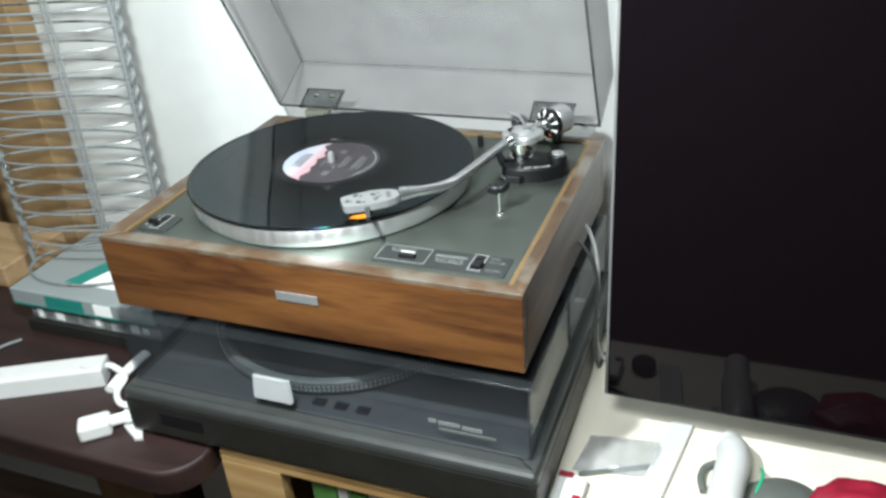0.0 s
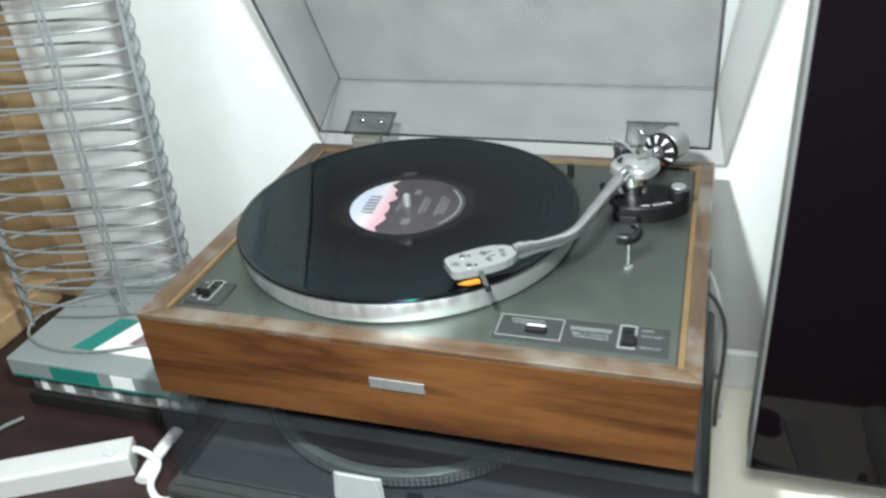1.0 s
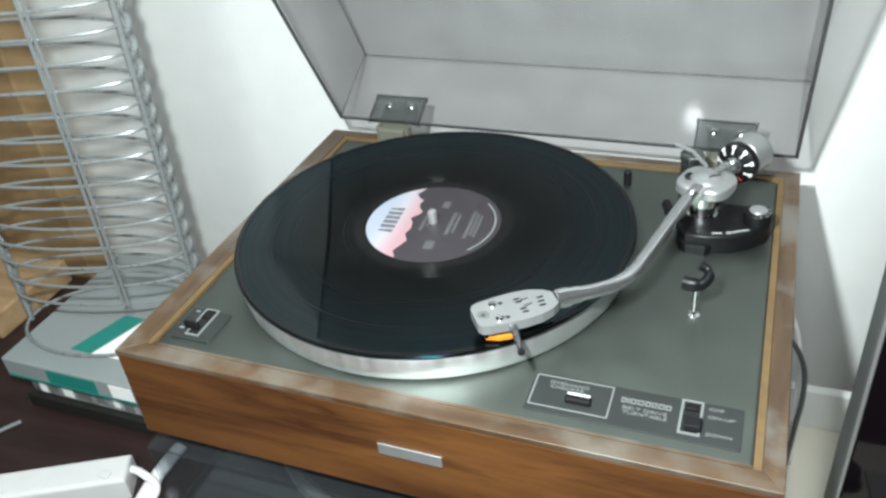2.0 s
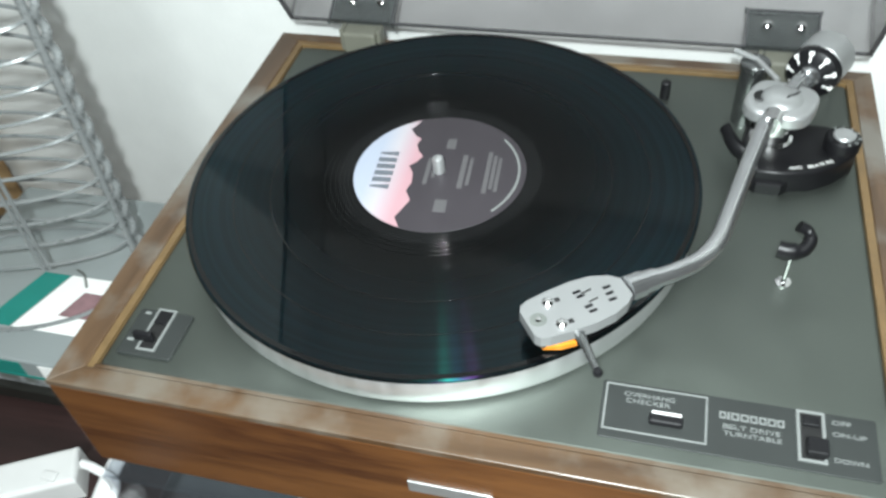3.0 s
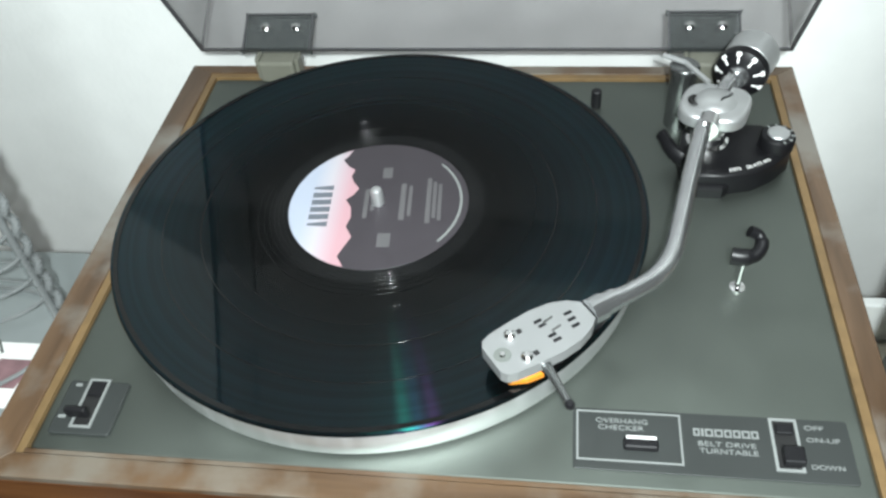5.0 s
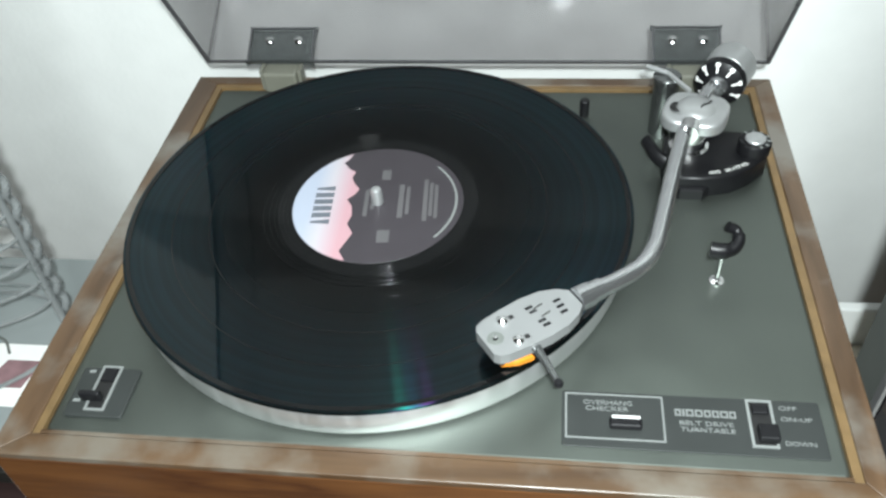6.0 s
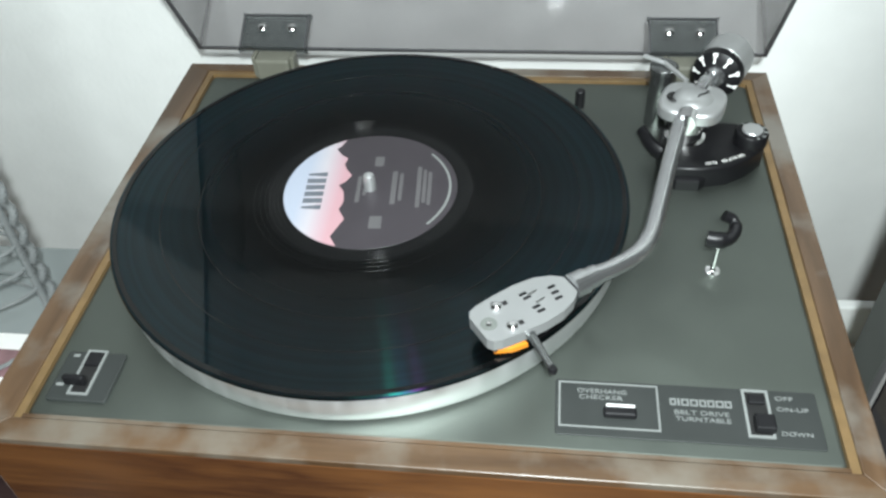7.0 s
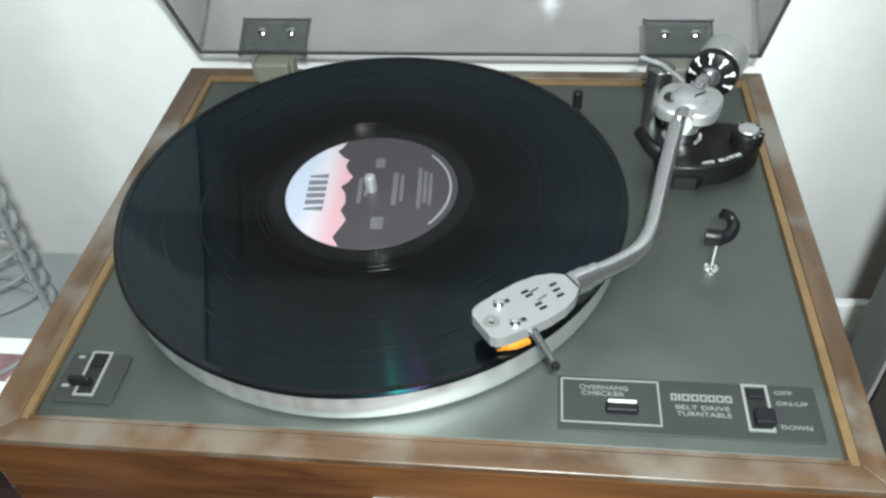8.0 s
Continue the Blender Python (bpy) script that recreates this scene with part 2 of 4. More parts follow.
M["lower_lid"] = clear("tinted_blue_lid", (0.83, 0.845, 0.865), 0.05, haze=0.03, haze_colour=(0.25, 0.27, 0.285))
M["lower_body"] = material("charcoal_deck", (0.065, 0.070, 0.072), 0.45, 0.1, vary=0.15, scale=40)
M["lower_front"] = material("black_deck_front", (0.014, 0.014, 0.012), 0.4, vary=0.2)
M["lower_edge"] = material("grey_deck_bevel", (0.06, 0.064, 0.062), 0.35, 0.4, vary=0.1)
M["table"] = wood("dark_brown_table", (0.013, 0.006, 0.0055), (0.026, 0.012, 0.011), "X", rough=0.5, coat=0.1)
M["pine"] = wood("pale_pine", (0.28, 0.16, 0.06), (0.42, 0.27, 0.12), "X", rough=0.5, coat=0.1)
M["tan"] = wood("tan_board", (0.26, 0.16, 0.08), (0.36, 0.24, 0.13), "X", rough=0.6, coat=0.0)
M["desk"] = material("cream_desk_top", (0.78, 0.73, 0.62), 0.4, vary=0.08, scale=12)
M["grip"] = material("pale_grey_plastic", (0.36, 0.37, 0.375), 0.4, vary=0.06)
M["white"] = material("white_plastic", (0.56, 0.56, 0.55), 0.35, vary=0.05)
M["cable"] = material("white_cable", (0.70, 0.70, 0.69), 0.45, vary=0.08)
M["grey_cable"] = material("grey_cable", (0.10, 0.10, 0.10), 0.5, vary=0.1)
M["wire"] = material("white_coated_wire", (0.25, 0.265, 0.265), 0.3, 0.3, vary=0.12, scale=150)
M["card"] = material("brown_cardboard", (0.30, 0.19, 0.09), 0.75, vary=0.35, scale=25, bump=0.2, bump_scale=120)
M["case"] = material("grey_case", (0.23, 0.255, 0.255), 0.4, vary=0.06, scale=20)
M["teal"] = material("teal_print", (0.012, 0.18, 0.15), 0.45, vary=0.08)
M["paper"] = material("white_paper", (0.78, 0.78, 0.76), 0.6, vary=0.06)
M["patchy"] = material("patchwork_print", (0.25, 0.26, 0.26), 0.5, vary=0.9, scale=70, second=(0.02, 0.02, 0.025))
M["plum"] = material("plum_print", (0.22, 0.13, 0.14), 0.5, vary=0.3, scale=120)
M["screen"] = material("black_glass_screen", (0.0038, 0.0026, 0.0034), 0.05, vary=0.05, spec=0.13)
M["bezel"] = material("grey_bezel", (0.20, 0.20, 0.20), 0.35, 0.3, vary=0.1)
M["bag"] = clear("clear_plastic_bag", (0.90, 0.91, 0.92), 0.12, haze=0.25, haze_colour=(0.6, 0.6, 0.62))
M["red"] = material("crimson_cloth", (0.32, 0.012, 0.035), 0.5, vary=0.35, scale=60, bump=0.3, bump_scale=250)
M["grey_soft"] = material("dark_grey_plastic", (0.12, 0.13, 0.12), 0.4, vary=0.15)
M["green"] = material("green_plastic", (0.02, 0.45, 0.22), 0.4, vary=0.1)
M["green_book"] = material("green_print", (0.12, 0.32, 0.08), 0.5, vary=0.4, scale=90)


def sky_paper():
    """The label's printed sky: pink by the ridge, paling to blue at the rim."""
    m = material("sky_print", (0.45, 0.29, 0.31), 0.5, vary=0.05)
    n, l = m.node_tree.nodes, m.node_tree.links
    co = n.new("ShaderNodeTexCoord")
    sep = n.new("ShaderNodeSeparateXYZ")
    l.new(co.outputs["Object"], sep.inputs[0])
    ramp = n.new("ShaderNodeValToRGB")
    e = ramp.color_ramp.elements
    e[0].position, e[0].color = 0.25, (0.31, 0.34, 0.41, 1)
    e[1].position, e[1].color = 0.85, (0.40, 0.235, 0.26, 1)
    mid = e.new(0.5)
    mid.color = (0.39, 0.37, 0.40, 1)
    mr = n.new("ShaderNodeMapRange")
    mr.inputs[1].default_value, mr.inputs[2].default_value = -0.05, -0.012
    l.new(sep.outputs[0], mr.inputs[0])
    l.new(mr.outputs[0], ramp.inputs[0])
    l.new(ramp.outputs[0], n["Principled BSDF"].inputs["Base Color"])
    return m


M["sky"] = sky_paper()

# ---- building helpers ----
BASE = {}


def thing(name, place, label, category, group="", kind=""):
    """A top-level thing: an Empty at its base. Its parts are drawn in plan units."""
    ob = new(name)
    ob.location = SIZE * Vector(place)
    ob.empty_display_size = 0.02
    BASE[ob.name] = Vector(place)
    return tagged(ob, label, category, group, kind)


SHIFT = Vector((0, 0, 0))


def part(name, bm, mat, parent, label="", smooth=False):
    top = parent
    while top.parent:
        top = top.parent
    bmesh.ops.translate(bm, verts=bm.verts, vec=SHIFT - BASE[top.name])
    bmesh.ops.scale(bm, verts=bm.verts, vec=(SIZE, SIZE, SIZE))
    me = bpy.data.meshes.new(name)
    bmesh.ops.recalc_face_normals(bm, faces=bm.faces)
    bm.to_mesh(me)
    bm.free()
    me.materials.append(mat)
    if smooth:
        me.shade_smooth()
        me.set_sharp_from_angle(angle=radians(38))
    ob = new(name, me)
    ob.parent = parent
    return tagged(ob, label)


def solid(name, bm, mat, label, category, kind="", group="", smooth=False):
    """A top-level thing that is one mesh, with its origin at its base."""
    lo = [min(v.co[i] for v in bm.verts) for i in range(3)]
    hi = [max(v.co[i] for v in bm.verts) for i in range(3)]
    at = Vector(((lo[0] + hi[0]) / 2, (lo[1] + hi[1]) / 2, lo[2]))
    bmesh.ops.translate(bm, verts=bm.verts, vec=-at)
    bmesh.ops.scale(bm, verts=bm.verts, vec=(SIZE, SIZE, SIZE))
    me = bpy.data.meshes.new(name)
    bmesh.ops.recalc_face_normals(bm, faces=bm.faces)
    bm.to_mesh(me)
    bm.free()
    me.materials.append(mat)
    if smooth:
        me.shade_smooth()
        me.set_sharp_from_angle(angle=radians(38))
    ob = new(name, me)
    ob.location = SIZE * at
    BASE[ob.name] = at
    return tagged(ob, label, category, group, kind)


def box(x0, x1, y0, y1, z0, z1, r=0.0, seg=2, bm=None):
    bm = bm or bmesh.new()
    made = bmesh.ops.create_cube(bm, size=1)["verts"]
    for v in made:
        v.co = ((x0 + x1) / 2 + v.co.x * (x1 - x0), (y0 + y1) / 2 + v.co.y * (y1 - y0), (z0 + z1) / 2 + v.co.z * (z1 - z0))
    if r:
        edges = {e for v in made for e in v.link_edges}
        bmesh.ops.bevel(bm, geom=list(edges), offset=r, segments=seg, affect="EDGES", profile=0.5)
    return bm


def turned(x, y, profile, seg=48, m=None, bm=None):
    """A body of revolution about z through (x, y): profile of (radius, z)."""
    bm = bm or bmesh.new()
    rings = []
    for r, z in profile:
        if r < 1e-6:
            rings.append([bm.verts.new((x, y, z))])
        else:
            rings.append([bm.verts.new((x + r * math.cos(2 * math.pi * k / seg), y + r * math.sin(2 * math.pi * k / seg), z)) for k in range(seg)])
    for a, b in zip(rings, rings[1:]):
        for k in range(seg):
            q = (k + 1) % seg
            if len(a) == 1 and len(b) > 1:
                bm.faces.new((a[0], b[k], b[q]))
            elif len(b) == 1 and len(a) > 1:
                bm.faces.new((a[k], a[q], b[0]))
            elif len(a) > 1:
                bm.faces.new((a[k], a[q], b[q], b[k]))
    if m is not None:
        bmesh.ops.transform(bm, matrix=m, verts=bm.verts)
    return bm


def disc(x, y, r, z0, z1, ease=0.0, seg=48):
    e = ease
    prof = [(0, z0), (r - e, z0), (r, z0 + e), (r, z1 - e), (r - e, z1), (0, z1)] if e else [(0, z0), (r, z0), (r, z1), (0, z1)]
    return turned(x, y, prof, seg)


def smooth_path(pts, n=6):
    """Catmull-Rom through the points."""
    p = [Vector(q) for q in pts]
    p = [2 * p[0] - p[1], *p, 2 * p[-1] - p[-2]]
    out = []
    for a, b, c, d in zip(p, p[1:], p[2:], p[3:]):
        for k in range(n):
            t = k / n
            out.append(0.5 * (2 * b + (c - a) * t + (2 * a - 5 * b + 4 * c - d) * t * t + (3 * b - a - 3 * c + d) * t ** 3))
    out.append(p[-2])
    return out


def tube(pts, r, seg=12, closed=False, bm=None, flat=1.0):
    """A round bar along the points; r may be a list."""
    bm = bm or bmesh.new()
    pts = [Vector(p) for p in pts]
    count = len(pts)
    rings = []
    up = Vector((0, 0, 1))
    for i, p in enumerate(pts):
        a = pts[(i - 1) % count] if closed or i else p
        b = pts[(i + 1) % count] if closed or i < count - 1 else p
        d = (b - a).normalized()
        side = d.cross(up)
        if side.length < 0.05:
            side = d.cross(Vector((0, 1, 0)))
        side.normalize()
        top = side.cross(d).normalized()
        rad = r[i] if isinstance(r, (list, tuple)) else r
        rings.append([bm.verts.new(p + rad * (math.cos(2 * math.pi * k / seg) * side + flat * math.sin(2 * math.pi * k / seg) * top)) for k in range(seg)])
    pairs = list(zip(rings, rings[1:] + (rings[:1] if closed else [])))
    for a, b in pairs if closed else pairs[:count - 1]:
        for k in range(seg):
            bm.faces.new((a[k], a[(k + 1) % seg], b[(k + 1) % seg], b[k]))
    if not closed:
        bm.faces.new(rings[0])
        bm.faces.new(rings[-1][::-1])
    return bm


def slab(outline, z0, z1, r=0.0, seg=2):
    """An outline in the plan, raised from z0 to z1, with eased edges."""
    bm = bmesh.new()
    low = [bm.verts.new((x, y, z0)) for x, y in outline]
    face = bm.faces.new(low)
    ext = bmesh.ops.extrude_face_region(bm, geom=[face])
    bmesh.ops.translate(bm, verts=[g for g in ext["geom"] if isinstance(g, bmesh.types.BMVert)], vec=(0, 0, z1 - z0))
    if r:
        top = [e for e in bm.edges if all(abs(v.co.z - z1) < 1e-7 for v in e.verts)]
        bmesh.ops.bevel(bm, geom=top, offset=r, segments=seg, affect="EDGES", profile=0.5)
    return bm


def rounded(x0, x1, y0, y1, r, n=5):
    pts = []
    for cx, cy, a in ((x1 - r, y1 - r, 0), (x0 + r, y1 - r, 90), (x0 + r, y0 + r, 180), (x1 - r, y0 + r, 270)):
        for k in range(n + 1):
            t = radians(a + 90 * k / n)
            pts.append((cx + r * math.cos(t), cy + r * math.sin(t)))
    return pts


def ring_frame(x0, x1, y0, y1, w, z0, z1):
    """A flat rectangular frame of four butted bars in one mesh."""
    bm = bmesh.new()
    for b in ((x0, x1, y0, y0 + w), (x0, x1, y1 - w, y1), (x0, x0 + w, y0 + w, y1 - w), (x1 - w, x1, y0 + w, y1 - w)):
        box(*b, z0, z1, bm=bm)
    return bm


def letters(name, text, x, y, z, height, mat, parent, turn=0.0, width=None):
    """Raised printing, lying flat, its left end at x and its foot at y."""
    cu = bpy.data.curves.new(name, "FONT")
    cu.body, cu.size, cu.extrude = text, 1.0, 0.0
    tmp = bpy.data.objects.new(name, cu)
    scene.collection.objects.link(tmp)
    bpy.context.view_layer.update()
    me = bpy.data.meshes.new_from_object(tmp.evaluated_get(bpy.context.evaluated_depsgraph_get()))
    bpy.data.objects.remove(tmp)
    bm = bmesh.new()
    bm.from_mesh(me)
    xs = [v.co.x for v in bm.verts]
    ys = [v.co.y for v in bm.verts]
    sy = height / (max(ys) - min(ys))
    sx = width / (max(xs) - min(xs)) if width else sy
    lo = (min(xs), min(ys))
    ext = bmesh.ops.extrude_face_region(bm, geom=bm.faces[:])
    bmesh.ops.translate(bm, verts=[g for g in ext["geom"] if isinstance(g, bmesh.types.BMVert)], vec=(0, 0, 1))
    for v in bm.verts:
        v.co = ((v.co.x - lo[0]) * sx, (v.co.y - lo[1]) * sy, v.co.z * 0.0002)
    bmesh.ops.transform(bm, matrix=pose(x, y, z, 0, 0, turn), verts=bm.verts)
    return part(name, bm, mat, parent)


# ---- the room ----
solid("wall_north", box(-1.7, 2.3, 0.266, 0.42, 0, 2.5), M["wall"], "smooth white painted wall behind the record player", "wall", "structure")
solid("wall_south", box(-1.7, 2.3, -2.82, -2.7, 0, 2.5), M["plain"], "plain dim painted wall across the room", "wall", "structure")
solid("wall_west", box(-1.82, -1.7, -2.82, 0.42, 0, 2.5), M["plain"], "plain dim painted side wall", "wall", "structure")
solid("wall_east", box(2.3, 2.42, -2.82, 0.42, 0, 2.5), M["plain"], "plain dim painted side wall", "wall", "structure")
solid("floor", box(-1.82, 2.42, -2.82, 0.42, -0.1, 0), M["floor"], "dark brown board floor", "floor", "structure")
solid("ceiling", box(-1.82, 2.42, -2.82, 0.42, 2.5, 2.6), M["plain"], "plain dim ceiling", "ceiling", "structure")

TOP = 0.755   # height of the table, crate and desk


def dark_table():
    t = thing("dark_table", (-0.6, -0.03, 0), "dark brown wooden table with a rounded front corner", "table")
    pts = [(-1.3, -0.232), (-0.14, -0.232)]
    for k in range(1, 8):
        a = radians(-90 + 90 * k / 8)
        pts.append((-0.14 + 0.048 * math.cos(a), -0.184 + 0.048 * math.sin(a)))
    pts += [(-0.092, 0.166), (-1.3, 0.166)]
    part("tabletop", slab(pts, TOP - 0.03, TOP, 0.004), M["table"], t)
    for x in (-1.26, -0.16):
        for y in (-0.18, 0.12):
            part("leg", box(x - 0.02, x + 0.02, y - 0.02, y + 0.02, 0, TOP - 0.03, 0.003), M["table"], t)


dark_table()


def wooden_crate():
    t = thing("wooden_crate", (0.1, 0, 0), "pale pine crate with an open front and a few books inside", "crate")
    x0, x1, y0, y1 = -0.084, 0.262, -0.178, 0.15
    part("top_board", box(x0, x1, y0, y1, TOP - 0.016, TOP, 0.0015), M["pine"], t)
    part("side_board", box(x0, x0 + 0.075, y0, y0 + 0.016, 0.02, TOP - 0.016, 0.001), M["pine"], t)
    part("side_board", box(x0, x0 + 0.016, y0 + 0.016, y1, 0.02, TOP - 0.016, 0.001), M["pine"], t)
    part("side_board", box(x1 - 0.016, x1, y0, y1, 0.02, TOP - 0.016, 0.001), M["pine"], t)
    part("back_board", box(x0 + 0.016, x1 - 0.016, y1 - 0.01, y1, 0.02, TOP - 0.016, 0.001), M["pine"], t)
    part("shelf_board", box(x0 + 0.016, x1 - 0.016, y0 + 0.016, y1 - 0.01, 0.40, 0.416, 0.001), M["pine"], t)
    part("bottom_board", box(x0, x1, y0, y1, 0, 0.02, 0.001), M["pine"], t)
    for i, (x, w, h, m) in enumerate(((0.012, 0.03, 0.30, "green_book"), (0.044, 0.012, 0.31, "paper"), (0.058, 0.02, 0.29, "green_book"), (0.082, 0.016, 0.30, "paper"))):
        b = box(x, x + w, -0.155, 0.06, 0.416, 0.416 + h, 0.001)
        solid("book", b, M[m], "upright green printed book inside the crate" if m == "green_book" else "upright white paper booklet inside the crate", "book", group="books in the crate")


wooden_crate()


def white_desk():
    t = thing("white_desk", (0.8, 0, 0), "cream white desk with a plain top under the television", "desk")
    part("desktop", box(0.264, 1.6, -0.20, 0.1398, TOP - 0.025, TOP, 0.002), M["desk"], t)
    part("back_panel", box(0.284, 1.6, 0.1400, 0.1500, TOP - 0.025, 0.800, 0.002), M["wall"], t, "low white upstand along the back")
    for x in (0.30, 1.55):
        for y in (-0.17, 0.10):
            part("leg", box(x - 0.02, x + 0.02, y - 0.02, y + 0.02, 0, TOP - 0.025, 0.002), M["desk"], t)


white_desk()

# ---- the lower record player ----


def lower_deck():
    t = thing("lower_record_player", (0.04, 0, TOP), "charcoal record player with its tinted lid closed, carrying another one", "record player")
    x0, x1, y0, y1 = -0.192, 0.279, -0.184, 0.19
    for x in (-0.06, 0.24):
        for y in (-0.14, 0.12):
            part("foot", disc(x, y, 0.02, TOP, TOP + 0.010, 0.002, 24), M["rubber"], t)
    zb, zt = TOP + 0.008, 0.822
    body = part("body", box(x0, x1, y0, y1, zb, zt - 0.014, 0.003), M["lower_front"], t)
    part("top_deck", slab(rounded(x0, x1, y0, y1, 0.006), zt - 0.013, zt, 0.007, 3), M["lower_edge"], t)
    part("deck_plate", slab(rounded(x0 + 0.014, x1 - 0.014, y0 + 0.02, y1 - 0.01, 0.004), zt, zt + 0.001, 0.0005), M["lower_body"], t)
    part("front_strip", box(x0 + 0.045, x0 + 0.10, y0 - 0.001, y0 + 0.004, zb + 0.018, zb + 0.034, 0.0005), M["black"], t)
    # platter with strobe dots
    cx, cy = -0.005, 0.012
    pl = part("platter", turned(cx, cy, [(0, zt + 0.004), (0.150, zt + 0.004), (0.156, zt + 0.007), (0.156, zt + 0.019), (0.153, zt + 0.021), (0.149, zt + 0.021), (0.147, zt + 0.019), (0, zt + 0.019)], 96), M["grey_soft"], t, smooth=True)
    dots = bmesh.new()
    for k in range(200):
        a = 2 * math.pi * k / 200
        for z in (zt + 0.010, zt + 0.015):
            made = bmesh.ops.create_cube(dots, size=1, matrix=pose(cx + 0.1562 * math.cos(a), cy + 0.1562 * math.sin(a), z, 0, 0, math.degrees(a)) @ Matrix.Diagonal((0.0012, 0.0026, 0.0024, 1)))
    tagged(part("strobe_dots", dots, M["alu"], pl), kind="stuff")
    part("rubber_mat", turned(cx, cy, [(0, zt + 0.019), (0.146, zt + 0.019), (0.146, zt + 0.022), (0, zt + 0.022)], 64), M["rubber"], t)
    part("spindle", disc(cx, cy, 0.0036, zt + 0.022, zt + 0.036, 0.001, 16), M["alu"], t)
    arm = part("tonearm", tube(smooth_path([(0.205, 0.12, zt + 0.04), (0.20, 0.0, zt + 0.038), (0.185, -0.06, zt + 0.036)]), 0.005), M["alu"], t, smooth=True)
    part("tonearm_base", disc(0.205, 0.11, 0.03, zt, zt + 0.03, 0.003, 32), M["black"], t)
    for x in (0.03, 0.055, 0.08):
        part("push_button", box(x, x + 0.014, -0.152, -0.142, zt + 0.001, zt + 0.004, 0.0008), M["black"], t)
    # lid
    lx0, lx1, ly0, ly1, lz0, lz1, w = -0.184, 0.2685, -0.166, 0.18, zt, 0.906, 0.003
    lid = part("lid", box(lx0, lx1, ly0, ly1, lz1 - w, lz1, 0.0012), M["lower_lid"], t, "closed tinted clear plastic lid")
    part("lid_front", box(lx0, lx1, ly0, ly0 + w, lz0, lz1 - w), M["lower_lid"], lid)
    part("lid_back", box(lx0, lx1, ly1 - w, ly1, lz0, lz1 - w), M["lower_lid"], lid)
    part("lid_side", box(lx0, lx0 + w, ly0 + w, ly1 - w, lz0, lz1 - w), M["lower_lid"], lid)
    part("lid_side", box(lx1 - w, lx1, ly0 + w, ly1 - w, lz0, lz1 - w), M["lower_lid"], lid)
    # pale grip on the lid's front
    bm = box(-0.026, 0.020, ly0 - 0.006, ly0, 0.835, 0.864)
    for v in bm.verts:
        if v.co.z > 0.85 and v.co.y < ly0 - 0.003:
            v.co.y += 0.003
            v.co.x += 0.005 if v.co.x < 0 else -0.006
    bmesh.ops.bevel(bm, geom=bm.edges[:], offset=0.0015, segments=2, affect="EDGES")
    part("lid_grip", bm, M["grip"], lid, "pale grey plastic lid grip")
    # unreadable maker's marking at the lid's corner
    for i, (a, b) in enumerate(((0.168, 0.176), (0.178, 0.200), (0.202, 0.222))):
        part("marking_bar", box(a, b, ly0 - 0.0006, ly0, 0.846 - 0.001 * i, 0.8505 - 0.001 * i), M["print"], lid)
    part("marking_bar", box(0.178, 0.235, ly0 - 0.0006, ly0, 0.8385, 0.841), M["grey_soft"], lid)


lower_deck()

# ---- the upper record player ----
X0, X1, Y0, Y1 = -0.1820, 0.2625, -0.160, 0.1885     # plinth
PX0, PX1, PY0, PY1 = -0.1612, 0.247, -0.1435, 0.1755  # metal plate
ZT, ZB, ZP = 1.0, 0.918, 0.9975


def hole_plate():
    return slab(rounded(PX0 + 0.0013, PX1 - 0.0013, PY0 - 0.0006, PY1 - 0.0013, 0.004), ZP - 0.008, ZP, 0.0022, 4)


tt = thing("record_player", (0.04, 0.01, 0.906), "walnut veneered record player with its smoked lid open, playing a record", "record player")
for x in (-0.14, 0.22):
    for y in (-0.12, 0.15):
        part("foot", disc(x, y, 0.022, 0.906, ZB, 0.002, 28), M["rubber"], tt)
front = part("front_panel", box(X0, X1, Y0, Y0 + 0.012, ZB, ZT - 0.004, 0.0012), M["veneer"], tt)
part("back_panel", box(X0, X1, Y1 - 0.012, Y1, ZB, ZT - 0.004, 0.0012), M["veneer"], tt)
part("side_panel", box(X0, X0 + 0.012, Y0 + 0.012, Y1 - 0.012, ZB, ZT - 0.004, 0.0012), M["veneer_side"], tt)
part("side_panel", box(X1 - 0.012, X1, Y0 + 0.012, Y1 - 0.012, ZB, ZT - 0.004, 0.0012), M["veneer_side"], tt)
part("bottom_board", box(X0 + 0.012, X1 - 0.012, Y0 + 0.012, Y1 - 0.012, ZB, ZB + 0.006), M["black"], tt)
part("maker_badge", box(0.019, 0.064, Y0 - 0.0012, Y0, 0.9565, 0.9665, 0.0005), M["alu"], front, "small brushed metal badge")


def mitred(name, pts, mat):
    part(name, slab(pts, ZT - 0.0042, ZT, 0.0006), mat, tt, "wooden rim strip with rubbed pale patches")


g = 0.0032
mitred("rim_strip", [(X0, Y0), (X1, Y0), (PX1 + g, PY0 - g), (PX0 - g, PY0 - g)], M["rim_x"])
mitred("rim_strip", [(X0, Y1), (PX0 - g, PY1 + g), (PX1 + g, PY1 + g), (X1, Y1)], M["rim_x"])
mitred("rim_strip", [(X0, Y0), (PX0 - g, PY0 - g), (PX0 - g, PY1 + g), (X0, Y1)], M["rim_y"])
mitred("rim_strip", [(X1, Y0), (X1, Y1), (PX1 + g, PY1 + g), (PX1 + g, PY0 - g)], M["rim_y"])
bx0, bx1, by0, by1, bw = PX0 - g + 0.0002, PX1 + g - 0.0002, PY0 - g + 0.0002, PY1 + g - 0.0002, 0.0045
